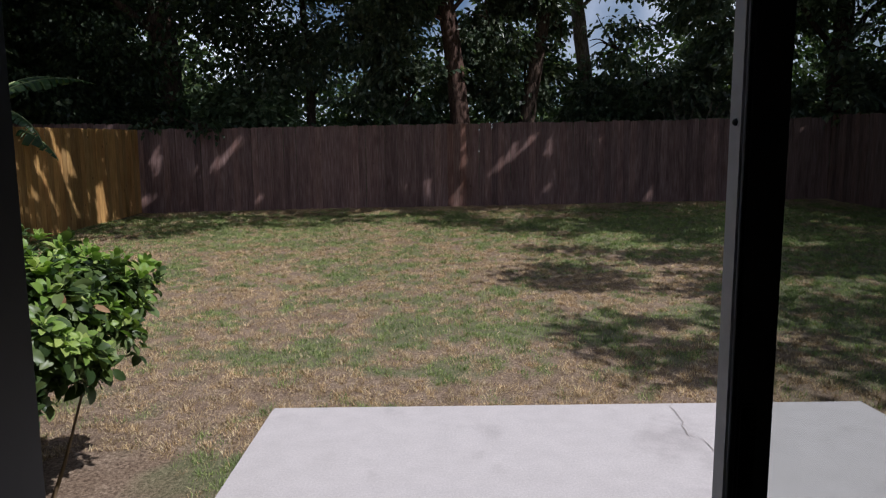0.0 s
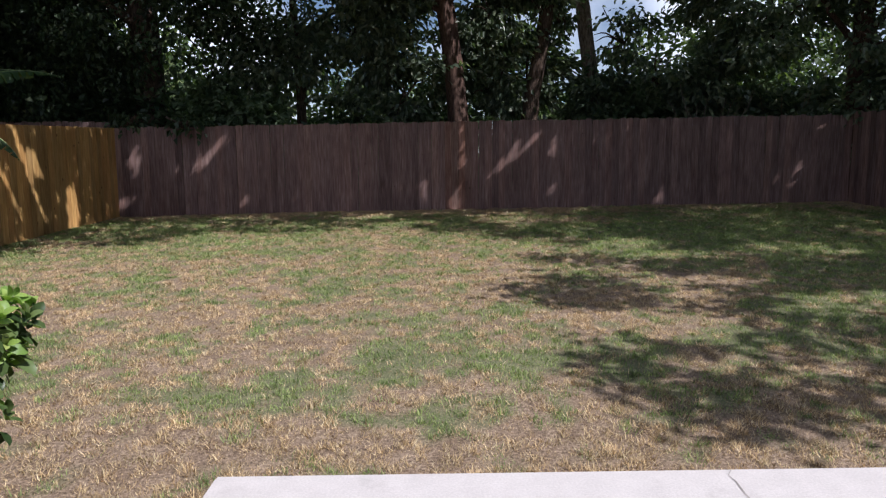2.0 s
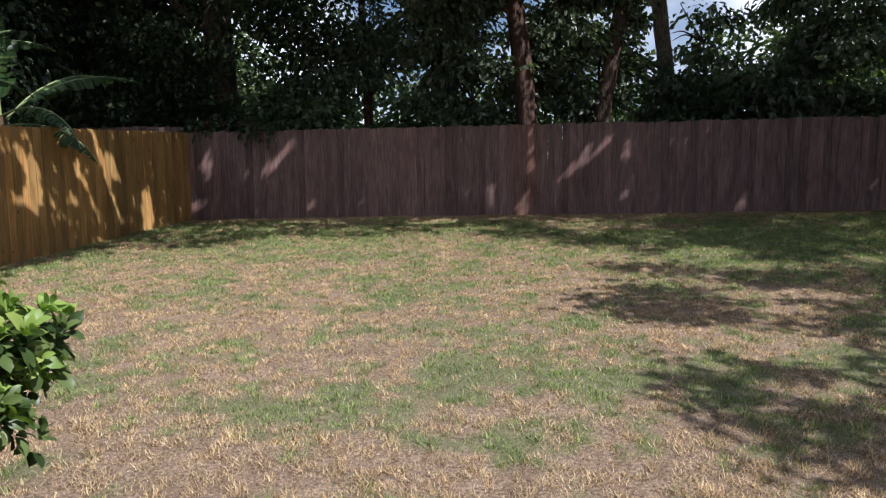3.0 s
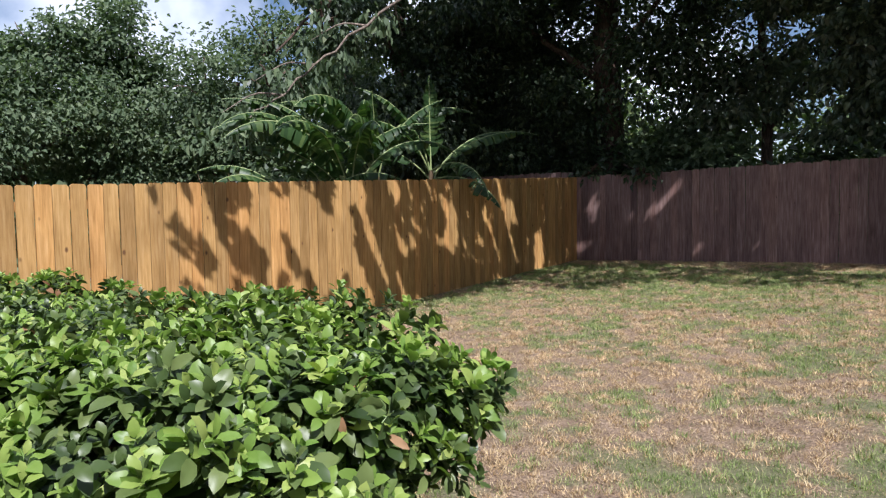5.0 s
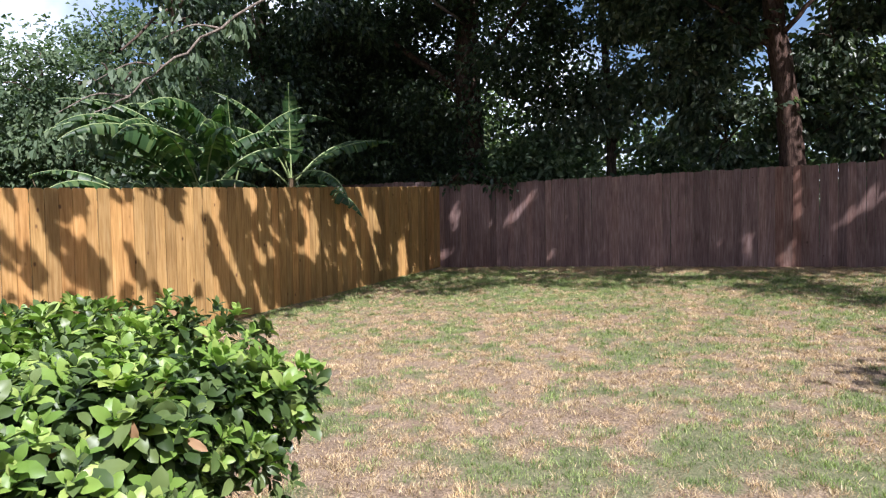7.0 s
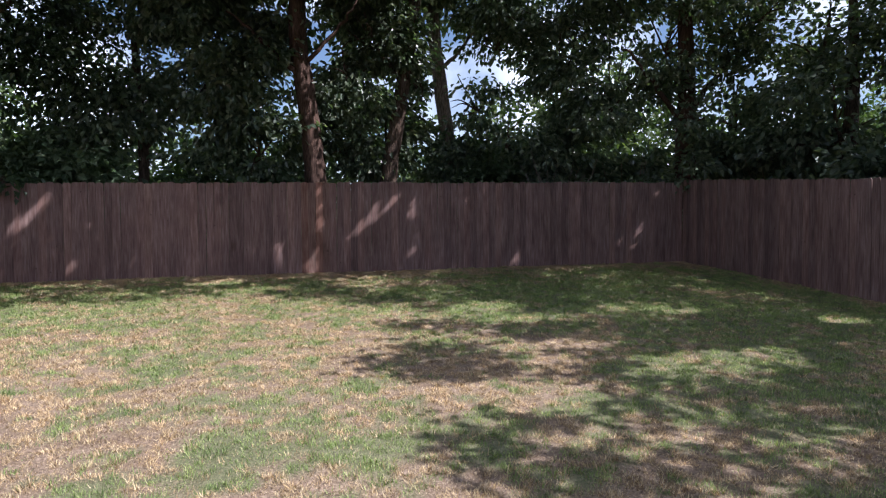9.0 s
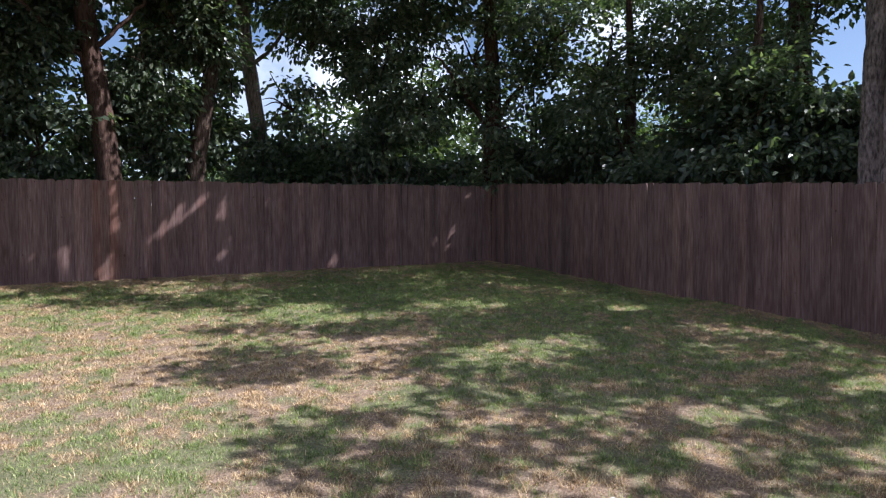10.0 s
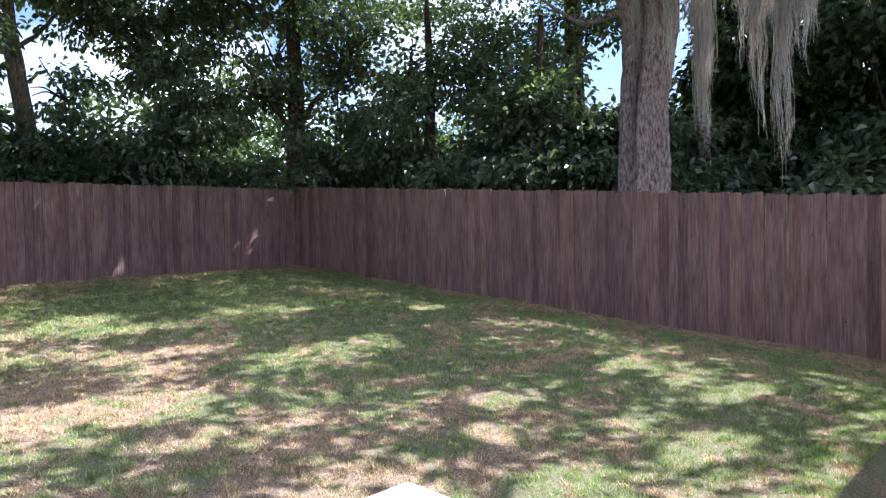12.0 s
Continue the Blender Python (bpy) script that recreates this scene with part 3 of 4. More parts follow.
reach = curve_points([(-6.4, 15.3, 6.4), (-6.5, 11.6, 6.6), (-7.0, 8.6, 5.3), (-7.6, 7.2, 4.0), (-7.9, 6.5, 3.3), (-8.2, 5.8, 2.75)], 30)
reach[2:-1] += rng.normal(size=(27, 3)) * 0.022
V, F = tube(reach, np.linspace(0.036, 0.005, 30), 8, 0.04, 2, 92)
part("limb", mesh_of("limb", V - eo, F, PALE_BARK, True), parent=corner_tree, label="pale overhanging branch")
for k in range(7):
    p0 = reach[13 + 2 * k]
    V, F = tube(curve_points([p0, p0 + np.array([-0.3, 0.3 * (-1) ** k, 0.05]), p0 + np.array([-0.5, 0.75 * (-1) ** k, -0.3])], 8), np.linspace(0.02, 0.005, 8), 6)
    part("twig", mesh_of("twig", V - eo, F, PALE_BARK, True), parent=corner_tree)
b, a, u, L, W = clumps(rng, [(tuple(reach[14 + 2 * k] + np.array([-0.25, 0.15 * (-1) ** k, -0.1])), (0.45, 0.5, 0.42), 48) for k in range(8)], 6, 0.10, 0.17, 1.6)
tagged(part("hanging_foliage", leaf_mesh("hanging_foliage", b - eo, a, u, L, W * 0.8, LIGHT_LEAF), parent=corner_tree, label="drooping light green leaves"), kind="stuff")
tree("slender leafy tree behind the back fence", (-3.1, 16.2, gz(-3.1, 16.2)), [(-3.1, 16.2, 0.2), (-3.0, 16.2, 3.2), (-3.3, 16.1, 8)], [0.14, 0.11, 0.05],
     [([(-3.05, 16.2, 3.2), (-2.2, 16, 4.2), (-1.6, 15.8, 5.2)], 0.05)],
     [((-3.4, 16.2, 4.6), (1.7, 1.3, 2.1), 3300), ((-2.0, 15.8, 7.0), (2.0, 1.5, 1.5), 2200), ((-1.6, 15.6, 5.0), (1.3, 1.2, 1.3), 1800)], 22, leaves=BROAD_LEAF)
tree("tree with reddish brown trunk behind the back fence", (0.84, 14.7, gz(0.85, 14.7)), [(0.84, 14.7, 0.2), (0.82, 14.7, 2.6), (0.63, 14.7, 4.4), (0.45, 14.7, 5.4), (0.45, 14.8, 9)], [0.25, 0.22, 0.20, 0.19, 0.12],
     [([(0.65, 14.7, 4.6), (-0.25, 14.5, 5.4), (-0.95, 14.4, 6.0)], 0.07), ([(0.55, 14.7, 5.0), (1.35, 14.5, 5.8), (1.85, 14.4, 6.6)], 0.06)],
     [((-0.75, 15.3, 4.9), (1.2, 1.1, 1.5), 4600), ((0.45, 15.0, 7.2), (2.0, 1.5, 1.4), 6000), ((1.65, 15.4, 5.0), (0.8, 0.9, 1.3), 3400), ((1.6, 15.9, 3.5), (0.9, 0.8, 0.9), 1500), ((-1.75, 15.2, 6.6), (1.3, 1.2, 1.2), 2600), ((-0.4, 15.5, 3.4), (1.3, 1.0, 1.0), 2000)], 23, RED_BARK, BROAD_LEAF)
tree("leaning grey tree behind the back fence", (2.51, 15.6, gz(2.53, 15.6)), [(2.51, 15.6, 0.2), (2.55, 15.6, 2.6), (2.88, 15.5, 4.6), (3.18, 15.4, 6.6), (3.33, 15.4, 9)], [0.24, 0.20, 0.17, 0.15, 0.1],
     [([(2.93, 15.5, 4.8), (2.33, 15.3, 5.6), (1.93, 15.2, 6.4)], 0.06)],
     [((2.23, 15.9, 6.2), (1.0, 1.1, 1.5), 5000), ((3.13, 15.6, 8.0), (1.3, 1.2, 1.2), 3500), ((3.4, 16.2, 5.2), (0.6, 0.6, 0.9), 300), ((4.9, 15.9, 4.7), (0.9, 0.7, 1.1), 480), ((5.4, 16.0, 6.2), (0.8, 0.7, 0.8), 520), ((6.2, 15.6, 5.7), (0.7, 0.7, 0.9), 520), ((2.63, 16.4, 3.6), (0.9, 0.9, 1.0), 3600)], 24, leaves=BROAD_LEAF)
tree("pale-barked tree with a sunlit side", (4.35, 16.6, gz(4.35, 16.6)), [(4.35, 16.6, 0.2), (4.4, 16.6, 2.6), (4.2, 16.6, 4.2), (3.85, 16.5, 6.6), (3.75, 16.4, 9.5)], [0.25, 0.22, 0.18, 0.16, 0.1],
     [([(4.05, 16.6, 5.4), (4.85, 16.4, 6.4), (5.65, 16.2, 7.2)], 0.06)],
     [((3.45, 16.6, 8.4), (1.6, 1.4, 1.2), 4200), ((5.45, 16.4, 7.6), (1.2, 1.2, 1.0), 3000), ((5.05, 16.8, 3.2), (1.2, 1.0, 0.9), 4600)], 25, PALE_BARK, BROAD_LEAF)
tree("dark red-brown tree at the back corner", (9.75, 14.4, gz(9.75, 14.4)), [(9.75, 14.4, 0.2), (9.72, 14.4, 3), (9.8, 14.4, 5), (9.6, 14.4, 9)], [0.26, 0.23, 0.2, 0.12],
     [([(9.75, 14.4, 3.8), (8.8, 14.1, 4.8), (7.9, 14.0, 5.6)], 0.09), ([(9.75, 14.4, 4.2), (10.6, 14.2, 5.2), (11.4, 14.2, 6.4)], 0.09)],
     # clumps at (8.3, 12.4) and (8.6, 9.2) are added overhead to darken the fence
     [((8.0, 15.0, 4.7), (1.2, 1.2, 1.7), 2300), ((9.3, 14.6, 6.2), (1.5, 1.3, 1.4), 1700), ((10.9, 14.0, 4.4), (1.2, 1.3, 1.9), 2500), ((10.7, 13.7, 3.2), (0.7, 0.7, 1.0), 2200), ((8.0, 14.8, 7.4), (1.6, 1.4, 1.2), 1300), ((9.25, 13.3, 2.75), (0.32, 0.2, 0.4), 260), ((8.9, 13.0, 3.9), (0.35, 0.3, 0.5), 150), ((8.3, 12.4, 7.3), (1.6, 1.4, 0.5), 900), ((8.6, 9.2, 7.2), (1.2, 2.2, 0.5), 1200), ((6.9, 15.3, 5.3), (0.9, 1.0, 1.7), 1600), ((5.6, 15.8, 3.7), (1.0, 0.8, 0.8), 450), ((6.6, 15.6, 3.6), (1.1, 0.8, 1.1), 1300), ((5.7, 15.6, 6.9), (0.9, 0.9, 0.9), 1500), ((7.0, 15.3, 6.8), (1.4, 1.0, 1.3), 1700), ((11.2, 13.6, 6.7), (1.7, 1.2, 1.2), 1400), ((8.6, 14.6, 8.4), (2.0, 1.2, 1.0), 2400)], 26, RED_BARK, BROAD_LEAF)
# trees behind the fence on the right side
tree("broad-leaved tree behind the side fence", (11.6, 11.4, gz(9, 11.4)), [(11.6, 11.4, 0), (11.7, 11.5, 2.6), (12.0, 11.7, 5), (12.2, 12, 7.5)], [0.2, 0.17, 0.12, 0.06],
     [([(11.7, 11.5, 2.8), (10.9, 11.0, 3.6), (10.4, 10.6, 4.2)], 0.06)],
     [((11.2, 11.6, 3.5), (1.3, 1.5, 1.6), 3400), ((12.4, 10.2, 4.6), (1.3, 1.4, 1.7), 2000), ((12.0, 12.6, 5.6), (1.3, 1.2, 1.5), 1200)], 27, leaves=BROAD_LEAF)
tree("spreading leafy tree behind the side fence", (12.0, 8.4, gz(9, 8.4)), [(12.0, 8.4, 0), (12, 8.4, 2.4), (11.8, 8.2, 4.5), (11.9, 8.2, 6)], [0.18, 0.15, 0.1, 0.05],
     [([(12, 8.4, 2.4), (11.2, 7.8, 3.2), (10.8, 7.3, 3.8)], 0.05)],
     [((11.5, 8.7, 3.0), (1.2, 1.5, 1.4), 7000), ((12.4, 7.2, 2.8), (1.2, 1.2, 1.2), 6500), ((13.4, 8.6, 4.6), (1.2, 1.3, 0.9), 900), ((13.5, 6.0, 2.8), (1.3, 1.2, 1.2), 5000)], 28, leaves=BROAD_LEAF)
tree("sunlit young tree with light green leaves", (14.6, 9.2, gz(9, 9.2)), [(14.6, 9.2, 0), (14.6, 9.2, 3), (14.3, 9.0, 6.5)], [0.14, 0.1, 0.05],
     [([(14.5, 9.2, 4.4), (13.8, 8.4, 5.4), (13.2, 7.8, 6.0)], 0.04)],
     [((13.8, 8.2, 6.2), (1.2, 1.2, 0.8), 1000), ((15.0, 10.4, 6.2), (1.3, 1.3, 1.4), 1800), ((13.4, 11.2, 6.3), (1.3, 1.4, 1.1), 1200)], 29, leaves=LIGHT_LEAF, size=0.145)
tree("dark dense tree beyond the side fence", (17.5, 3.0, gz(9, 3)), [(17.5, 3, 0), (17.5, 3, 3), (17.3, 3, 8)], [0.3, 0.25, 0.12],
     [([(17.5, 3, 3.2), (16.6, 1.6, 4.4), (16, 0.6, 5.4)], 0.1)],
     [((17.0, 4.6, 3.2), (1.8, 2.0, 3.0), 11000), ((16.8, 1.4, 3.6), (1.8, 2.2, 3.2), 13000), ((17.4, -1.8, 3.8), (1.8, 2.0, 3.4), 9000), ((17.2, 3.0, 7.2), (2.2, 3.4, 1.8), 8000), ((14.6, 2.4, 4.0), (1.4, 2.0, 2.4), 7000), ((14.9, -1.0, 4.2), (1.4, 1.9, 2.5), 6000), ((15.2, 1.6, 6.8), (1.6, 2.8, 1.2), 4500), ((14.6, 4.5, 4.8), (1.2, 1.2, 2.4), 9000), ((15.4, 5.4, 3.4), (1.0, 1.0, 2.0), 3500)], 30, size=0.19)
# trees beyond the new fence
tree("big sunlit tree in the next garden", (-16.6, 6.0, 0.0), [(-16.6, 6, -0.3), (-16.5, 6, 3), (-16.5, 6.1, 4.9)], [0.3, 0.22, 0.08],
     [([(-16.5, 6, 2.4), (-15.8, 4.6, 3.6), (-15.4, 3.6, 4.4)], 0.08), ([(-16.5, 6, 2.8), (-15.9, 7.6, 4), (-15.4, 8.6, 4.8)], 0.08)],
     [((-16.2, 4.6, 3.0), (1.9, 2.0, 2.3), 14000), ((-16.0, 7.6, 3.2), (1.9, 1.9, 2.6), 17000), ((-16.8, 2.2, 3.2), (1.9, 1.8, 2.4), 9000), ((-16.3, 6.7, 5.5), (1.0, 1.0, 1.0), 2300), ((-16.6, 3.6, 5.2), (1.2, 1.2, 0.8), 2000), ((-15.6, 8.2, 5.5), (1.1, 1.1, 1.4), 3000)], 31, leaves=LIGHT_LEAF, size=0.135)
tree("rounded leafy tree beyond the new fence", (-14.6, 10.4, 0.2), [(-14.6, 10.4, 0), (-14.6, 10.4, 2.4), (-14.5, 10.5, 5)], [0.22, 0.17, 0.07],
     [([(-14.6, 10.4, 2.2), (-13.8, 9.8, 3.2), (-13.4, 9.4, 4)], 0.06)],
     [((-14.2, 10.2, 2.8), (1.7, 1.9, 2.2), 14000), ((-13.4, 12.6, 3.8), (1.7, 1.7, 2.4), 12000), ((-14.4, 13.5, 6.2), (1.8, 1.8, 1.3), 5000), ((-14.3, 9.6, 4.5), (1.5, 1.8, 1.3), 6000), ((-14.0, 11.2, 6.0), (1.5, 1.8, 0.9), 3000)], 32, leaves=LIGHT_LEAF, size=0.13)
tree("dense dark tree behind the banana plants", (-10.6, 12.4, 0.3), [(-10.6, 12.4, 0.1), (-10.6, 12.4, 3), (-10.4, 12.3, 7)], [0.25, 0.2, 0.1],
     [([(-10.6, 12.4, 5.0), (-9.6, 10.4, 6.2), (-8.9, 8.6, 5.6), (-8.7, 7.1, 4.2)], 0.07)],
     [((-10.6, 12.0, 3.6), (1.7, 1.6, 2.4), 14000), ((-10.2, 12.8, 6.4), (2.0, 1.8, 1.4), 7000), ((-9.0, 14.8, 3.4), (1.2, 0.9, 1.6), 7000), ((-8.9, 8.3, 5.2), (0.8, 1.0, 0.6), 700), ((-8.75, 7.0, 3.7), (0.35, 0.45, 0.7), 260), ((-9.6, 9.6, 6.2), (0.9, 0.9, 0.5), 900)], 33, size=0.16, droop=0.9)

# undergrowth behind the fences
for k, (x, y, r, h, cnt) in enumerate([(-9.8, 15.0, 1.3, 1.6, 5200), (-7.4, 15.2, 1.3, 1.5, 5200), (-4.6, 15.4, 1.5, 1.5, 5600), (-2.2, 15.2, 1.4, 1.1, 3600), (0.2, 15.6, 1.3, 1.1, 3000), (2.9, 16.0, 1.3, 1.0, 3200), (4.9, 16.2, 1.2, 1.3, 4000), (7.0, 15.6, 1.4, 1.6, 4200), (8.6, 15.2, 1.1, 1.6, 3800),
                                       (11.4, 13.0, 1.2, 1.7, 4800), (11.0, 10.0, 1.0, 1.5, 4200), (11.2, 7.4, 1.0, 1.4, 4200), (12.4, 5.6, 1.0, 1.5, 3600), (13.4, 3.4, 1.2, 1.6, 4000), (13.8, 0.6, 1.4, 1.6, 4000), (-12.0, 8.6, 1.3, 1.5, 4500), (-12.8, 4.6, 1.4, 1.3, 4200)]):
    z0 = gz(min(max(x, LEFT), RIGHT), y)
    root = thing("bush", (x, y, z0), "dense green undergrowth bush behind the board fence", "bush", "undergrowth behind the fences")
    rng = np.random.default_rng(200 + k)
    b, a, u, L, W = clumps(rng, [((0, 0, h), (r, 0.9, h * 0.95), cnt)], 12, 0.19, 0.185)
    tagged(part("foliage", leaf_mesh("foliage", b, a, u, L, W, LIGHT_LEAF if k % 2 == 0 and x < 6 else BROAD_LEAF if x > 6 else LEAF, plain=x < 6), parent=root), kind="stuff")
    sv, sf, off = [], [], 0
    for _ in range(9):
        d = rng.normal(size=3) * np.array([r * 0.5, 0.4, 0])
        V, F = tube(curve_points([(0, 0, 0), d * 0.5 + np.array([0, 0, h * 0.7]), d + np.array([0, 0, h * 1.5])], 6), np.linspace(0.02, 0.006, 6), 5)
        sv.append(V)
        sf.append(F + off)
        off += len(V)
    part("woody_base", mesh_of("woody_base", np.concatenate(sv), np.concatenate(sf), STALK, True), parent=root)["kind"] = "stuff"

# a heap of dead branches that shows over the back fence
rng = np.random.default_rng(260)
heap = thing("dead_branches", (6.25, 13.85, gz(6.25, 13.85)), "bare pale dead branches heaped behind the back fence", "branches")
for k in range(9):
    lean, top = rng.uniform(-0.9, 0.9), rng.uniform(2.05, 2.6)
    foot = np.array([rng.uniform(-0.3, 0.3), rng.uniform(-0.1, 0.1), 0.0])
    Q = curve_points([foot, foot + np.array([lean * 0.45, 0.05, top * 0.62]), foot + np.array([lean, rng.uniform(-0.1, 0.15), top])], 12)
    Q[1:] += rng.normal(size=(11, 3)) * 0.014
    V, F = tube(Q, np.linspace(0.022, 0.005, 12), 6, 0.06, 0, k)
    part("twig", mesh_of("twig", V, F, PALE_BARK, True), parent=heap)

# the far woods all round
rng = np.random.default_rng(77)
ell = []
for k in range(44):
    ang = 2 * math.pi * k / 44 + rng.uniform(-0.04, 0.04)
    d = rng.uniform(27, 38)
    h = rng.uniform(2.2, 3.6) * (0.75 if math.sin(ang) > 0.8 else 1.0)
    ell.append(((1.4 + d * math.cos(ang), 5 + d * math.sin(ang), h), (3.2, 3.2, h * 1.05), 1600))
for k in range(30):
    x = -24 + 48 * k / 29 + rng.uniform(-0.5, 0.5)
    y = rng.uniform(19, 23)
    h = 2.5 if -9 < x < 1.6 else 1.8 if 3.4 < x < 5.8 else rng.uniform(3.1, 3.9)
    ell.append(((x, y, h), (1.9, 1.7, h * 1.02), 1900 if x > 5.6 else 1300 if x > -9 else 2500))
for k in range(13):
    y = -6 + 24 * k / 12
    ell.append(((rng.uniform(18.5, 21), y, 2.8), (1.8, 1.9, 2.9), 1700))
    ell.append(((rng.uniform(-23, -20), y, 2.9), (1.8, 1.9, 3.0), 3000))
b, a, u, L, W = clumps(rng, ell, 12, 0.42, 0.24)
tagged(new("far_woods", leaf_mesh("far_woods", b, a, u, L, W * 1.2, FAR_LEAF, plain=True)), "far green woods beyond the gardens", "woods", kind="stuff")

# ---- the old oak with its moss ----
oak_base = (10.02, 4.92, gz(9.1, 4.7))
oak = thing("oak_tree", oak_base, "massive old oak with furrowed grey-brown bark behind the fence", "tree", "trees round the yard")


def oak_trunk():
    n, seg = 150, 96
    P = curve_points([(10.02, 4.92, -0.2), (10.03, 4.92, 1.8), (10.0, 4.88, 3.4), (10.02, 4.72, 4.6), (9.85, 4.75, 5.6), (9.7, 4.7, 6.4)], n)
    R = np.interp(np.linspace(0, 1, n), [0, 0.2, 0.4, 0.6, 0.8, 1], [0.46, 0.35, 0.325, 0.40, 0.45, 0.20])
    V, F = tube(P, R, seg)
    V = V.reshape(n, seg, 3)
    th, zz = np.linspace(0, 2 * np.pi, seg, endpoint=False)[None], P[:, 2][:, None]
    d = 0.034 * np.abs(np.sin(th * 15 + 2.5 * np.sin(zz * 2.1) + 3 * lattice(th * 3 + zz * 0.2, zz, 0.7, 8)))
    d = d + 0.03 * (lattice(th * 6 * np.ones_like(zz), zz * 5 * np.ones_like(th), 1.0, 9) - 0.5) + 0.03 * np.sin(th * 3 + zz * 0.7) + 0.02 * np.sin(th * 5 - zz * 1.3)
    dth = np.angle(np.exp(1j * (th - (0.05 + 0.06 * zz))))
    d = d - 0.24 * np.exp(-(dth / 0.17) ** 2) * (0.75 + 0.25 * np.sin(zz * 2.2)) + 0.06 * np.exp(-((dth - 0.42) / 0.22) ** 2)
    out = V - P[:, None]
    out /= np.linalg.norm(out, axis=2)[..., None]
    return (V + out * d[..., None]).reshape(-1, 3), F


V, F = oak_trunk()
part("trunk", mesh_of("trunk", V - np.asarray(oak_base), F, OAK_BARK, True), parent=oak)
for k, (pts, r0) in enumerate([([(9.9, 4.6, 5.0), (9.2, 3.4, 5.5), (8.7, 2.3, 5.2), (8.4, 1.0, 5.0)], 0.17), ([(9.9, 4.8, 4.9), (9.7, 5.8, 4.75), (9.6, 6.6, 5.4)], 0.06)]):
    Q = curve_points(pts, 18)
    V, F = tube(Q, np.linspace(r0, r0 * 0.3, 18), 12, 0.04, 4, 300 + k)
    part("limb", mesh_of("limb", V - np.asarray(oak_base), F, OAK_BARK, True), parent=oak)


rng = np.random.default_rng(301)
b, a, u, L, W = clumps(rng, [((9.3, 4.8, 7.0), (1.5, 1.8, 0.9), 2600), ((9.0, 2.4, 6.6), (0.9, 1.4, 0.6), 1200)], 14, 0.22, 0.13)
tagged(part("crown", leaf_mesh("crown", b - np.asarray(oak_base), a, u, L, W, LEAF), parent=oak), kind="stuff")


def moss_mesh(length, radius, count, seed):
    """A tapering beard of fine grey strands, longest at its heart, frayed at its edges."""
    rng = np.random.default_rng(seed)
    steps = 8
    t = np.linspace(0, 1, steps)
    locks = max(4, int(radius * 45))
    la, lr = rng.uniform(0, 6.28, locks), radius * np.sqrt(rng.random(locks)) * 0.85
    lr[0] = radius * 0.1
    lock_len = length * np.clip(1.0 - 1.15 * lr / radius * rng.uniform(0.6, 1.0, locks), 0.16, 1)
    lock_len[0] = length
    which = rng.integers(0, locks, count)
    end = 1 - 0.95 * rng.random(count) ** 0.62
    start = end * rng.random(count) * lock_len[which] * 0.9
    reach = end * lock_len[which] - start
    depth = (start[:, None] + t[None] * reach[:, None]) / lock_len[which][:, None]
    sway = np.cumsum(rng.normal(size=(locks, 40, 2)) * 0.009, axis=1)
    at_row = np.clip((depth * 39).astype(int), 0, 39)
    thick = radius * (0.22 + 0.9 / locks) * np.clip(1.02 - depth, 0, 1) ** 1.5 + 0.004
    ang, rad = rng.uniform(0, 6.28, count), np.sqrt(rng.random(count))
    wob = np.cumsum(rng.normal(size=(count, steps, 2)) * 0.013, axis=1)
    hold = 1 - 0.92 * depth
    X = (lr * np.cos(la))[which][:, None] * hold + (rad * np.cos(ang))[:, None] * thick + sway[which[:, None], at_row, 0] + wob[..., 0]
    Y = (lr * np.sin(la))[which][:, None] * hold + (rad * np.sin(ang))[:, None] * thick + sway[which[:, None], at_row, 1] + wob[..., 1]
    Z = -depth * lock_len[which][:, None]
    w = rng.uniform(0.003, 0.006, count)[:, None] * (1 - 0.75 * t[None])
    ca, sa = np.cos(ang * 3)[:, None], np.sin(ang * 3)[:, None]
    V = np.stack([np.stack([X - w * ca, Y - w * sa, Z], -1), np.stack([X + w * ca, Y + w * sa, Z], -1)], 2).reshape(count, -1, 3)
    k = np.arange(steps - 1) * 2
    f = np.stack([k, k + 1, k + 3, k + 2], 1)
    F = (np.arange(count)[:, None, None] * steps * 2 + f[None]).reshape(-1, 4)
    return mesh_of("spanish_moss", V.reshape(-1, 3), F, MOSS)


for k, (x, y, z, length, radius, count) in enumerate([(9.15, 3.58, 5.3, 3.3, 0.16, 1500), (8.72, 2.99, 5.3, 1.85, 0.11, 700), (8.62, 2.66, 5.25, 2.9, 0.16, 1500), (8.6, 2.37, 5.2, 3.45, 0.17, 1800), (8.55, 2.16, 5.15, 2.1, 0.09, 700), (8.66, 2.81, 5.25, 2.1, 0.12, 900), (8.6, 2.52, 5.25, 1.85, 0.22, 1600),
                                                      (8.45, 1.48, 5.0, 1.4, 0.10, 500), (9.58, 4.78, 5.3, 1.45, 0.14, 800), (9.62, 4.50, 5.3, 1.3, 0.13, 700), (9.62, 4.28, 5.25, 2.1, 0.10, 800), (9.4, 3.92, 5.3, 1.3, 0.12, 600), (9.0, 3.25, 5.3, 1.35, 0.13, 600), (8.6, 2.55, 5.3, 1.75, 0.34, 1800), (9.3, 3.75, 5.3, 1.7, 0.2, 900)]):
    ob = tagged(new("spanish_moss", moss_mesh(length, radius * 1.35, int(count * 1.35), 400 + k)), "long grey beard of spanish moss hanging from an oak limb", "moss", "moss on the oak")
    ob.location = (x, y, z)

# ---- added high canopy, out of view: limbs and sprays that shade lawn and fences ----


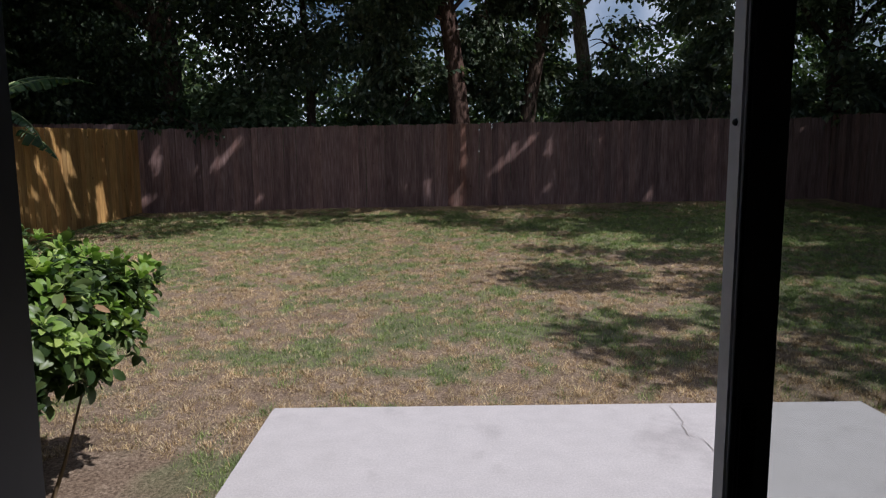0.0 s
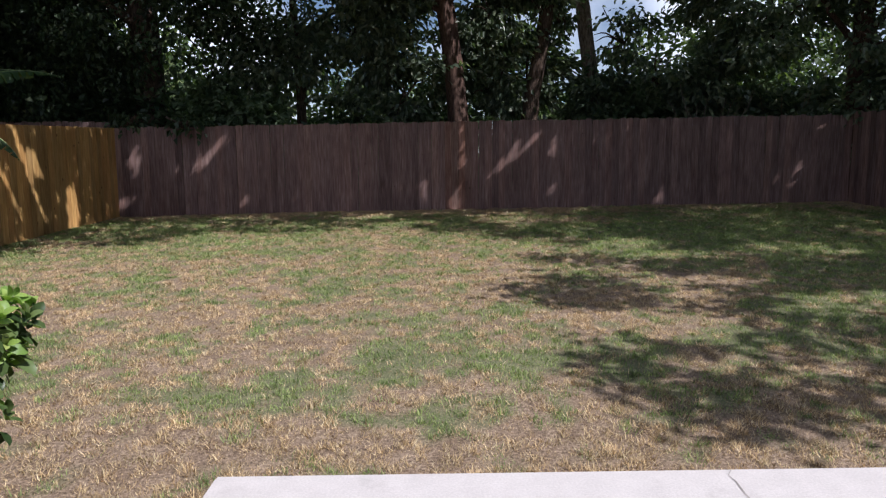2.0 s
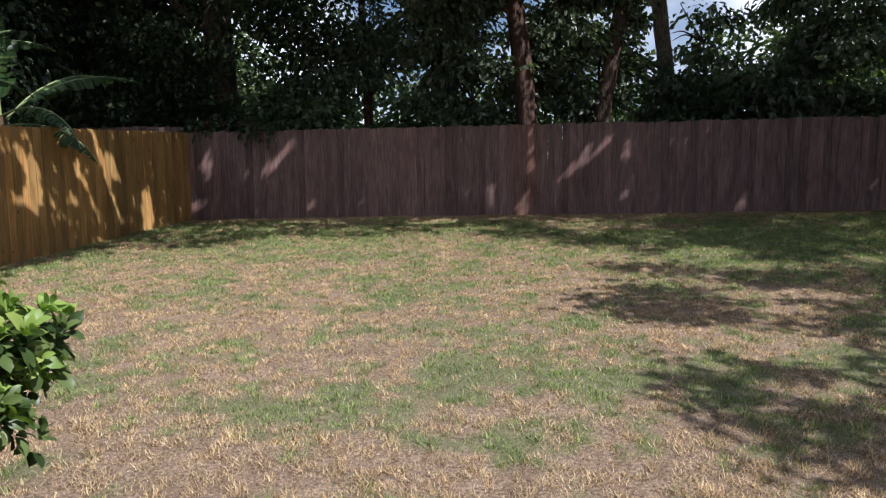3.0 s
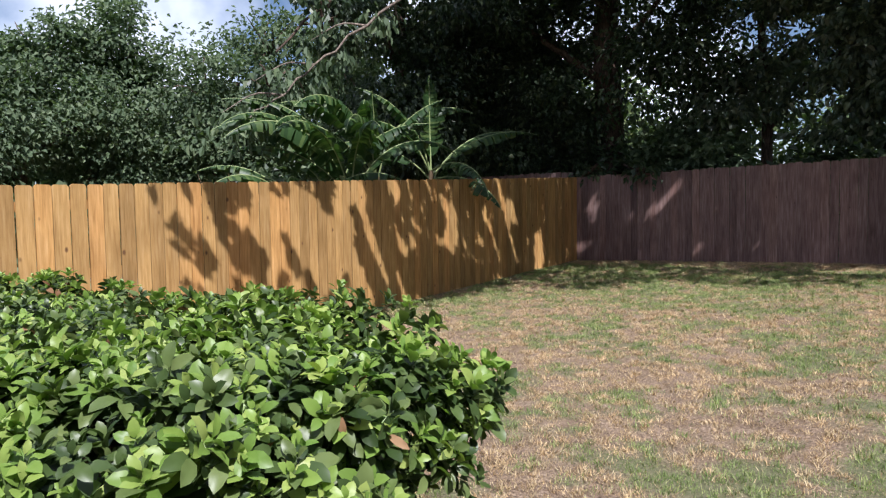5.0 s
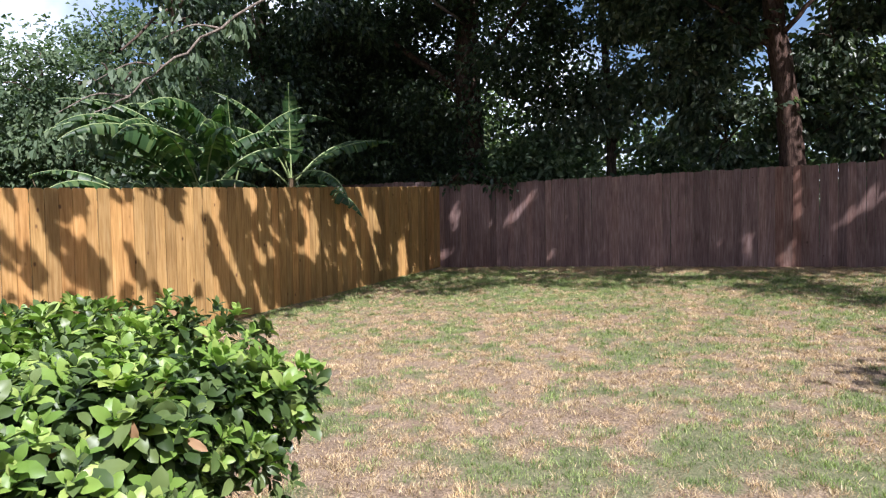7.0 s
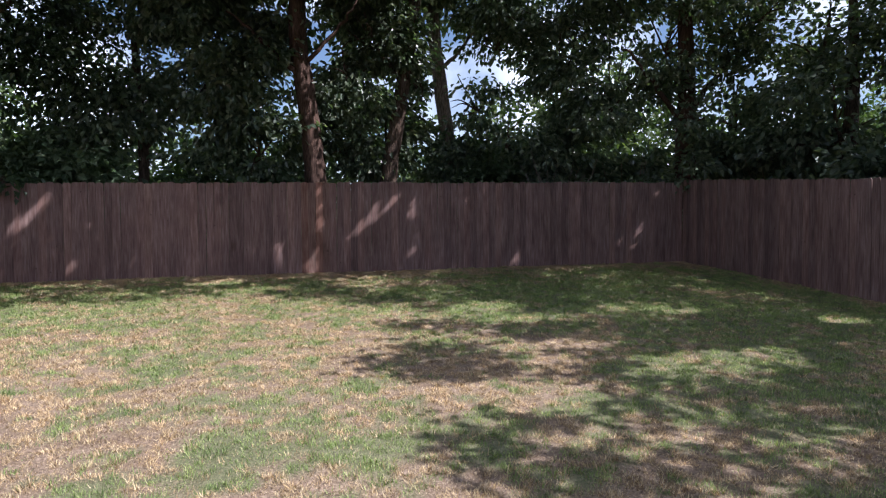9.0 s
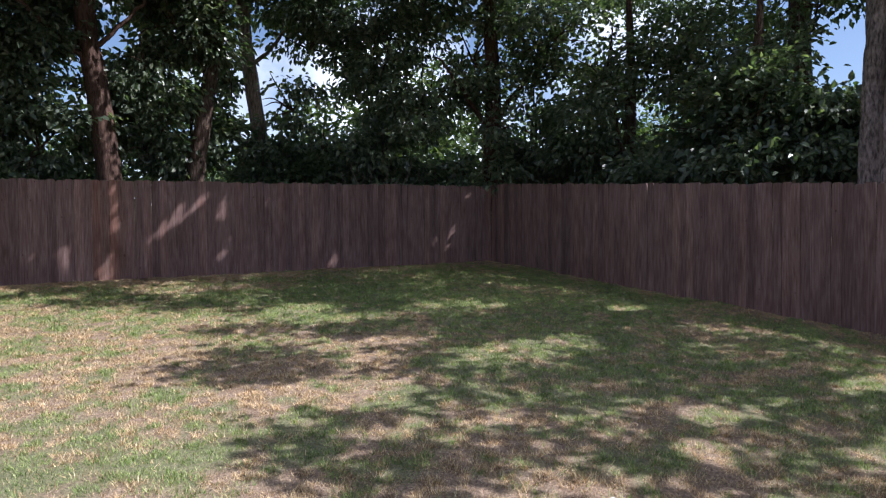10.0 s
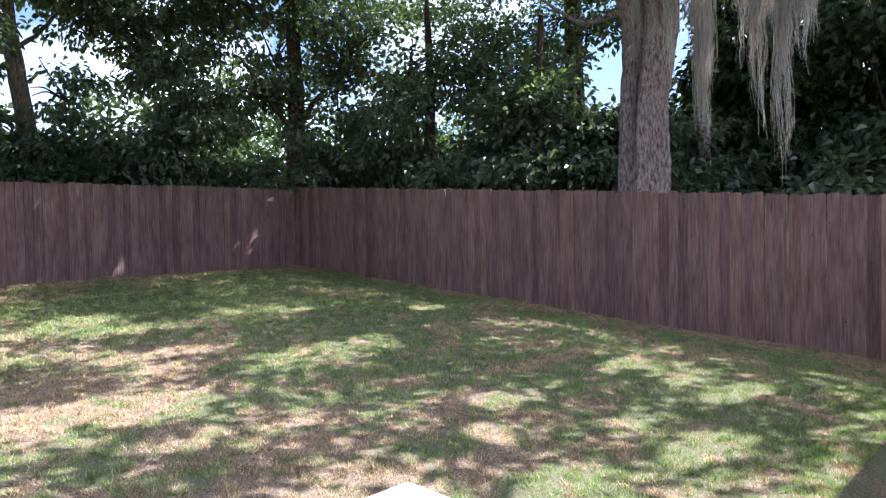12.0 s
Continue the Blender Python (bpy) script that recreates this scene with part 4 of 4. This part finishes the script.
# patches of sun and shade that the added leaves are placed to cast
POOLS = [(8.05, 9.2, 0.36, 0.16), (6.35, 6.95, 0.3, 0.13), (7.3, 7.1, 0.36, 0.14), (4.95, 6.85, 0.45, 0.42), (4.5, 5.6, 0.9, 0.52), (4.7, 7.65, 0.3, 0.13), (3.6, 8.05, 0.75, 0.27), (3.1, 6.65, 0.6, 0.18), (2.45, 4.95, 0.45, 0.3),
         (5.7, 4.45, 0.42, 0.16), (4.75, 3.35, 0.42, 0.15), (3.8, 2.85, 0.1, 0.2), (8.5, 3.6, 0.3, 1.3), (6.4, 2.1, 0.55, 0.13), (6.4, 3.3, 0.5, 0.13), (3.55, 2.05, 0.35, 0.16), (4.7, 1.7, 0.4, 0.18), (1.7, 5.2, 0.7, 0.28), (-1.0, 12.3, 0.5, 0.16), (2.9, 9.0, 0.5, 0.2), (5.6, 8.1, 0.3, 0.12)]
SHADE_PATCHES = [(2.05, 7.9, 0.85, 0.34), (1.8, 6.3, 0.8, 0.68), (1.95, 4.05, 0.62, 0.62), (2.25, 3.4, 0.6, 0.4), (3.2, 5.3, 0.55, 0.6), (3.3, 2.5, 0.25, 0.4), (4.9, 2.3, 0.3, 0.35)]
FLECKS = [(-5.96, 1.9, -5.96, 1.44, 0.10), (-6.11, 0.91, -6.27, 0.58, 0.04), (-4.04, 2.05, -4.5, 1.6, 0.08), (-4.4, 1.8, -4.78, 1.33, 0.08), (-5.1, 1.45, -5.05, 1.3, 0.06), (-3.65, 0.76, -3.75, 0.66, 0.05), (0.04, 1.07, 0.11, 0.58, 0.08), (0.87, 2.08, 0.88, 1.42, 0.10), (2.47, 2.16, 2.1, 1.65, 0.055), (2.05, 2.0, 1.85, 1.55, 0.05), (1.75, 1.6, 1.46, 1.2, 0.06), (0.74, 1.01, 0.68, 0.53, 0.10),
          (2.83, 2.04, 2.72, 1.68, 0.06), (2.74, 1.0, 2.7, 0.9, 0.06), (5.05, 0.8, 4.98, 0.6, 0.08), (5.26, 2.35, 5.24, 2.0, 0.06), (8.02, 1.48, 7.89, 1.06, 0.045), (8.39, 1.42, 8.16, 0.94, 0.05), (8.5, 2.4, 8.48, 2.25, 0.05)]


def on_lawn(u, v):
    """Where the ray of sun through (u, v, 0) meets the sloping lawn."""
    z = ground_z(u, v)
    return u + SX * z, v + SY * z


def shade(u, v):
    """How thick the added canopy is along each ray of sun, by wanted shade."""
    x, y = on_lawn(u, v)
    n1, n2 = 0.55 * lattice(x, y, 1.25, 31) + 0.45 * lattice(x, y, 0.7, 33), lattice(x, y, 0.4, 32)
    low = np.interp(x, [2.2, 3.0, 3.4, 4.6, 9.0], [3.0, 2.9, 2.2, 0.9, 0.7]) + 0.5 * (n1 - 0.5)
    right = np.clip((x - 2.35 - 0.5 * (n1 - 0.5)) / 0.2, 0, 1) * np.clip((y - low) / 0.2, 0, 1) * (y < 12.5) * (x < 9.0) * np.where(n1 > np.interp(x, [3.1, 3.7], [0.46, 0.65]), 0.15, np.where((x > 3) & (y > 5), 1.7, 1.35))
    for cx, cy, rx, ry in SHADE_PATCHES:
        d = ((x - cx) / rx) ** 2 + ((y - cy) / ry) ** 2 + 1.0 * (n2 - 0.5)
        right = np.maximum(right, 1.7 * np.clip((1.05 - d) / 0.3, 0, 1))
    edge = np.interp(x, [-6, -3, -0.5, 0.9, 1.6, 3.0, 9.0], [8.8, 10.4, 11.2, 9.9, 9.1, 8.6, 7.6]) + 1.4 * (n1 - 0.5)
    back = np.clip((y - edge) / 0.3, 0, 1) * (u > -6.3) * np.where(n2 > np.where(x > 3, 0.74, 0.69), 0.15, np.where((x < -2) & (y < 12), 0.8, 1.5))
    back = np.where(v > 15.2, 0.65 * (u > -6.3) * ((v < 18.2) | (u > 4)), np.where((v > 13.5) & (u > -7.9), 3.4, back)) * np.where((u > 7) & (v > 12), 0.7, 1.0)
    side = ((u <= -6.3) & (u > -8.4)) * np.clip((v - 4.4) / 0.3, 0, 1) * (v < 14.8) * 2.7
    # sprays past the fences, added to darken the trees behind
    wood = np.maximum((v > 14.8) * (u < -3.2) * 2.2, (v > 11.0) * (u < -8.4) * 1.8)
    return np.maximum(np.maximum(np.maximum(right, back), side), wood)


def sunny(u, v):
    """The gaps of the canopy: pools of sun on the lawn, flecks and streaks on the fences."""
    x, y = on_lawn(u, v)
    n2, lit = lattice(x, y, 0.28, 36), np.zeros(len(u), bool)
    for cx, cy, rx, ry in POOLS:
        lit |= ((x - cx) / (rx + 0.07)) ** 2 + ((y - cy) / (ry + 0.06)) ** 2 + 1.3 * (n2 - 0.5) < 1
    lit &= v < 13.5
    z = (v - BACK) / -SY
    bx = u + SX * z
    for x0, z0, x1, z1, w in FLECKS:
        dx, dz = x1 - x0, z1 - z0
        t = np.clip(((bx - x0) * dx + (z - z0) * dz) / (dx * dx + dz * dz), 0, 1)
        lit |= np.hypot(bx - x0 - t * dx, z - z0 - t * dz) < (w + 0.05) * (0.30 + 1.15 * lattice(bx * 1.8, z * 0.8, 0.11, 37))
    z = (LEFT - u) / SX
    sy_ = v + SY * z
    streak = 0.6 * lattice(sy_ + 0.45 * z, z * 0.36, 0.15, 34) + 0.4 * lattice(sy_ + 0.45 * z, z * 0.5, 0.5, 35)
    lit |= (z > 0) & (z < 2.6) & (sy_ < 13.4) & (streak > np.interp(sy_, [4.5, 6.0, 8.0, 9.0, 11.5, 12.6], [0.44, 0.55, 0.55, 0.59, 0.63, 0.78]))
    return lit


rng = np.random.default_rng(55)
M = 77000
cu, cv = rng.uniform(-14, 13, M), rng.uniform(0.8, 22, M)
ok = rng.random(M) < shade(cu, cv) * 0.16
cu, cv = cu[ok], cv[ok]
ch = np.clip(2.0 + 0.45 * np.hypot(cu + SX * 6, cv + SY * 6), 4.8, 8.6) + 0.9 * lattice(cu, cv, 2.5, 40) + rng.uniform(-0.2, 0.2, len(cu))
centres = np.stack([cu + SX * ch, cv + SY * ch, ch], 1)
canopy = thing("tree", (15.2, 9.4, gz(9, 9.4)), "added tall tree whose unseen high canopy shades the yard", "tree", "trees round the yard")
co = np.array([15.2, 9.4, gz(9, 9.4)])
V, F = tube(curve_points([(15.2, 9.4, -0.1), (15.1, 9.4, 4), (14.6, 9.2, 9.2), (14, 9, 11)], 30), np.linspace(0.3, 0.14, 30), 14, 0.03, 4, 5)
part("trunk", mesh_of("trunk", V - co, F, BARK, True), parent=canopy)
for k, pts in enumerate([[(14.7, 9.3, 8.2), (10, 8.6, 9.0), (4, 8.3, 9.2), (-1, 8.8, 9)], [(14.6, 9.3, 8.6), (11, 10.4, 9.2), (6, 11, 9.3), (0.5, 11, 9.2)]]):
    V, F = tube(curve_points(pts, 24), np.linspace(0.08, 0.012, 24), 8, 0.03, 2, 500 + k)
    part("limb", mesh_of("limb", V - co, F, BARK, True), parent=canopy)
per = 11
pts = np.repeat(centres, per, 0) + rng.normal(size=(len(centres) * per, 3)) * np.array([0.17, 0.17, 0.12])
al = rng.normal(size=pts.shape) + np.array([0, 0, -0.5])
up = rng.normal(size=pts.shape) * 0.5 + np.array([0, 0, 1.0])
L = 0.17 * rng.uniform(0.7, 1.3, len(pts))
mid = pts + unit(al) * L[:, None] * 0.5
ok = ~sunny(mid[:, 0] - SX * mid[:, 2], mid[:, 1] - SY * mid[:, 2])
pts, al, up, L = pts[ok], al[ok], up[ok], L[ok]
tagged(part("crown", leaf_mesh("crown", pts - co, al, up, L, L * 0.55, LEAF, plain=True), parent=canopy), kind="stuff")

# ---- banana plants ----


def banana_leaf(length, width, rise, azimuth, curl, seed):
    """A long blade on an arched midrib, torn crosswise into strips: midrib and blade arrays."""
    rng = np.random.default_rng(seed)
    n = 44
    t = np.linspace(0, 1, n)
    pitch = rise - curl * t ** 1.3
    ds = length / (n - 1)
    r = np.concatenate([[0], np.cumsum(np.cos(pitch[:-1]) * ds)])
    z = np.concatenate([[0], np.cumsum(np.sin(pitch[:-1]) * ds)])
    ca, sa = math.cos(azimuth), math.sin(azimuth)
    P = np.stack([r * ca, r * sa, z], 1)
    side = np.array([-sa, ca, 0.0])
    nor = np.stack([-np.sin(pitch) * ca, -np.sin(pitch) * sa, np.cos(pitch)], 1)
    V, F = [], []
    fold = rng.uniform(0.55, 1.05)
    for s in (-1, 1):
        k0 = 8
        while k0 < n - 1:
            k1 = min(n - 1, k0 + int(rng.integers(1, 5)))
            hang = fold + rng.uniform(-0.3, 0.35)
            for k in range(k0, k1):
                w0, w1 = (width / 2 * math.sin(math.pi * min(1, max(0.03, (q_ / (n - 1) - 0.14) / 0.86)) ** 0.75) + 0.01 for q_ in (k, k + 1))
                slip = 0.32 if k == k0 else 0.0
                a0, a1 = P[k], P[k + 1]
                e = lambda p, w, m, kk: p + s * side * w * m * math.cos(hang * m) + nor[kk] * (0.10 * w * m - hang * w * m * m)
                b = len(V)
                V += [a0, a1, e(a1, w1, 0.55, k + 1), e(a0 + (a1 - a0) * slip, w0, 0.55, k), e(a1, w1, 1, k + 1), e(a0 + (a1 - a0) * slip * 2, w0, 1, k)]
                F += [(b, b + 1, b + 2, b + 3), (b + 3, b + 2, b + 4, b + 5)]
            k0 = k1
    rib = tube(P, np.linspace(0.018, 0.004, n), 6)
    return (np.array(V), np.array(F)), rib


def banana_plant(place, height, seed, leaves):
    """leaves: azimuth, rise, curl, length and width of each blade."""
    rng = np.random.default_rng(seed)
    root = thing("banana_plant", place, "banana plant with broad torn green leaves behind the new fence", "banana plant", "banana plants")
    V, F = tube(curve_points([(0, 0, -0.1), (0.03, 0.02, height * 0.5), (0.05, 0, height)], 12), np.linspace(0.11, 0.05, 12), 10, 0.02, 2, seed)
    part("stem", mesh_of("stem", V, F, STALK, True), parent=root)
    for k, (az, rise, curl, length, width) in enumerate(leaves):
        (V, F), (RV, RF) = banana_leaf(length * 1.2, width * 1.05, rise + 0.08, math.radians(az), curl * 0.9, seed * 31 + k)
        blade = part("leaf", mesh_of("leaf", V, F, BANANA, True), parent=root, at=pose(0.05, 0, height - rng.uniform(0.02, 0.2)))
        part("midrib", mesh_of("midrib", RV, RF, MIDRIB, True), parent=blade)
    return root


for k, (x, y, h, leaves) in enumerate([
        (-7.3, 7.3, 2.05, [(222, 0.85, 1.35, 1.75, 0.40), (240, 1.15, 2.1, 2.2, 0.44), (262, 1.2, 2.3, 2.3, 0.42), (208, 1.2, 0.8, 1.5, 0.42), (285, 1.2, 2.3, 2.2, 0.40), (60, 1.2, 2.2, 2.0, 0.42), (330, 1.3, 2.5, 2.0, 0.4), (232, 1.3, 1.5, 1.9, 0.4)]),
        (-7.5, 8.1, 2.35, [(228, 1.05, 1.9, 2.2, 0.46), (250, 1.2, 2.4, 2.3, 0.44), (300, 1.5, 0.35, 1.3, 0.42), (30, 1.3, 1.3, 1.6, 0.4), (300, 1.2, 2.5, 2.1, 0.42), (275, 1.35, 2.4, 2.2, 0.40), (218, 1.3, 1.2, 1.7, 0.40)]),
        (-7.2, 9.2, 2.45, [(318, 1.56, 0.12, 1.45, 0.58), (225, 0.75, 1.8, 2.1, 0.40), (10, 0.1, 1.5, 1.3, 0.38), (48, 0.75, 1.25, 1.9, 0.42), (350, 0.3, 1.9, 1.4, 0.36), (245, 1.15, 2.4, 2.0, 0.4), (60, 0.9, 1.3, 1.7, 0.4), (235, 1.3, 1.4, 1.8, 0.38)]),
        (-8.1, 8.6, 2.55, [(220, 1.2, 1.6, 1.9, 0.42), (250, 1.35, 1.9, 1.8, 0.4), (45, 1.1, 1.8, 2.0, 0.44), (310, 1.3, 2.2, 1.8, 0.4)]),
        (-7.9, 7.5, 2.1, [(226, 1.1, 1.7, 2.0, 0.42), (244, 1.3, 1.8, 2.1, 0.42), (266, 1.2, 2.2, 2.2, 0.40), (290, 1.3, 2.3, 2.0, 0.40), (40, 1.2, 1.6, 1.9, 0.4), (210, 0.9, 1.6, 1.9, 0.4)]),
        (-7.7, 6.7, 1.55, [(230, 1.2, 1.9, 1.7, 0.38), (270, 1.2, 2.2, 1.8, 0.38), (310, 1.2, 2.3, 1.7, 0.36), (180, 1.2, 2.0, 1.7, 0.36), (40, 1.2, 2.3, 1.8, 0.38)])]):
    banana_plant((x, y, left_base(y) - 0.05), h - 0.38, 600 + k, leaves)

# ---- the clipped hedge ----


def hedge_shrub(place, size, seed, rosettes, square=7):
    """A clipped shrub: shoots with rosettes of broad glossy leaves over a rounded block, on bare woody stems."""
    rng = np.random.default_rng(seed)
    root = thing("hedge_shrub", place, "clipped evergreen hedge shrub with glossy green leaves beside the patio", "hedge shrub", "hedge beside the patio")
    sx, sy, z0, z1 = size
    # shoot tips on a rounded block's skin, and some within
    d = rng.normal(size=(rosettes, 3))
    d[:, 2] = np.abs(d[:, 2]) * 1.1 - 0.45
    d = unit(d)
    p4 = (np.abs(d) ** square).sum(1) ** (1 / square)
    tip = d / p4[:, None]
    depth = 1 - 0.38 * rng.random(rosettes) ** 2.2
    lump = 0.76 + 0.38 * lattice(tip[:, 0] * 3 + seed, tip[:, 1] * 3 + tip[:, 2] * 2, 0.8, seed)
    zc, zr = (z0 + z1) / 2, (z1 - z0) / 2
    tip = tip * np.array([sx / 2, sy / 2, zr]) * (depth * lump)[:, None] + np.array([0, 0, zc])
    keep = lattice(tip[:, 0] * 2.2 + 9 + tip[:, 2], tip[:, 1] * 2.2 + tip[:, 2] * 2.2, 0.36, seed + 5) > 0.38 - 0.12 * (tip[:, 2] > zc)
    keep &= (tip[:, 2] > z0 + 0.35 * (z1 - z0)) | (rng.random(rosettes) < 0.45)
    tip, d, depth = tip[keep], d[keep], depth[keep]
    aim = unit(d * 0.7 + np.array([0, 0, 0.75]) + rng.normal(size=tip.shape) * 0.38)
    young = (rng.random(len(tip)) < 0.58) & (depth > 0.9) & (d[:, 2] > -0.1)
    B, A, U, LL, isy = [], [], [], [], []
    vig = rng.uniform(0.75, 1.2, len(tip))
    for ring, (n_, tilt, back, scale) in enumerate(((3, 0.4, 0.0, 0.72), (4, 1.0, 0.022, 1.0), (4, 1.7, 0.06, 1.15))):
        for k in range(n_):
            az = 6.283 * (k + 0.5 * ring) / n_ + rng.uniform(-0.35, 0.35, len(tip))
            ref = unit(np.cross(aim, rng.normal(size=(1, 3)) * 0.01 + np.array([[0.3, 0.9, 0.1]])))
            oth = np.cross(aim, ref)
            rad = ref * np.cos(az)[:, None] + oth * np.sin(az)[:, None]
            B.append(tip - aim * back + rad * 0.004)
            A.append(aim * math.cos(tilt) + rad * math.sin(tilt) + rng.normal(size=tip.shape) * 0.22)
            U.append(aim * math.sin(tilt) - rad * math.cos(tilt) + rng.normal(size=tip.shape) * 0.15)
            LL.append(0.063 * scale * rng.uniform(0.75, 1.25, len(tip)) * vig)
            isy.append(young & (ring < 2) if ring else young)
    B, A, U, LL, isy = np.concatenate(B), np.concatenate(A), np.concatenate(U), np.concatenate(LL), np.concatenate(isy)
    for nm, sel, m in (("foliage", ~isy, HEDGE_LEAF), ("young_growth", isy, YOUNG_LEAF)):
        tagged(part(nm, leaf_mesh(nm, B[sel], A[sel], U[sel], LL[sel], LL[sel] * 0.56, m, True), parent=root, label="bright young leaves at the shoot tips" if nm == "young_growth" else ""), kind="stuff")
    top = np.flatnonzero((d[:, 2] > 0.35) & (depth > 0.9))
    pick = rng.choice(top, min(len(top), 26), replace=False)
    way = rng.normal(size=(len(pick), 3)) * np.array([1, 1, 0.5])
    tagged(part("dead_leaves", leaf_mesh("dead_leaves", tip[pick] - aim[pick] * 0.02, way, rng.normal(size=way.shape) + np.array([0, 0, 0.8]), rng.uniform(0.05, 0.085, len(pick)), rng.uniform(0.02, 0.04, len(pick)), DEAD_LEAF, True), parent=root, label="dry brown leaves caught in the top"), kind="stuff")
    sv, sf, off = [], [], 0
    for k in range(70):
        t_ = tip[rng.integers(len(tip))] * np.array([0.8, 0.8, 0.95])
        foot = np.array([rng.uniform(-0.2, 0.2) * sx, rng.uniform(-0.2, 0.2) * sy, -0.05])
        Q = curve_points([foot, foot * 0.6 + t_ * 0.4 + np.array([0, 0, -0.05]), t_], 9)
        V, F = tube(Q, np.linspace(0.013, 0.0035, 9), 6, 0.05, 0, k)
        sv.append(V)
        sf.append(F + off)
        off += len(V)
    part("woody_base", mesh_of("woody_base", np.concatenate(sv), np.concatenate(sf), STALK, True), parent=root)["kind"] = "stuff"
    return root


for k, (x, y, sx, sy, z0, z1, cnt) in enumerate([(-1.84, 1.27, 1.46, 1.46, 0.52, 1.22, 2400), (-2.32, 2.02, 1.05, 0.85, 0.42, 1.19, 650), (-2.98, 1.56, 1.2, 1.80, 0.34, 1.12, 1650), (-4.05, 1.60, 1.30, 1.8, 0.25, 1.12, 1250), (-5.25, 1.55, 1.30, 1.8, 0.22, 1.12, 950)]):
    z = float(ground_z(x, y))
    hedge_shrub((x, y, z), (sx, sy, z0, z1), 700 + k, cnt, 3.8 if k == 0 else 7)

# ---- the lawn ----


def blades(name, label, count, seed, live, material, length, width, lean):
    """Single blades rooted in the lawn, thicker on the ground near the patio."""
    rng = np.random.default_rng(seed)
    m = int(count * 3.2)
    x, y = rng.uniform(LEFT + 0.03, RIGHT - 0.03, m), 0.9 + (BACK - 0.95) * rng.random(m) ** 1.35
    g = greenness(x, y)
    tuft = lattice(x, y, 0.06, seed + 1) ** 1.6 * 1.7
    want = (g if live else (1 - g) * 0.9 + 0.05) * (0.08 + 1.2 * tuft)
    ok = (rng.random(m) < want) & (((x + 1.5) / 0.55) ** 2 + ((y - 1.7) / 0.38) ** 2 > 0.6 + 0.8 * lattice(x, y, 0.2, 15)) & ~((x > SLAB[0] - 0.015) & (x < SLAB[1] + 0.015) & (y < SLAB[3] + 0.015))
    x, y, tuft = x[ok][:count], y[ok][:count], tuft[ok][:count]
    n = len(x)
    z = lawn_z(x, y) - 0.008
    near = np.clip((y - 2) / 9, 0, 1)
    L = length * rng.uniform(0.5, 1.4, n) * (0.55 + 0.8 * tuft) * (1 + 0.25 * near)
    az, tl = rng.uniform(0, 6.283, n), np.clip(np.abs(rng.normal(lean, 0.35, n)), 0, 1.5)
    w = width * rng.uniform(0.7, 1.3, n) * (1 + 0.7 * near)
    sa = az + 1.57 + rng.normal(0, 0.3, n)
    base = np.stack([x, y, z], 1)
    side = np.stack([np.cos(sa), np.sin(sa), np.zeros(n)], 1) * w[:, None] / 2
    tip = base + np.stack([np.cos(az) * np.sin(tl), np.sin(az) * np.sin(tl), np.cos(tl)], 1) * L[:, None]
    tip[:, 2] = np.maximum(tip[:, 2], z + rng.uniform(0.012, 0.03, n) * (0.6 + 0.8 * tuft))
    V = np.stack([base - side, base + side, tip], 1).reshape(-1, 3)
    me = mesh_of(name, V, np.arange(3 * n).reshape(-1, 3), material)
    return tagged(new(name, me), label, "grass", kind="stuff")


blades("green_grass", "patchy green lawn grass in clumps", 470000, 801, True, GRASS, 0.032, 0.0052, 0.85)
blades("dry_grass", "dry straw-coloured lawn grass", 560000, 802, False, STRAW, 0.029, 0.0052, 1.3)
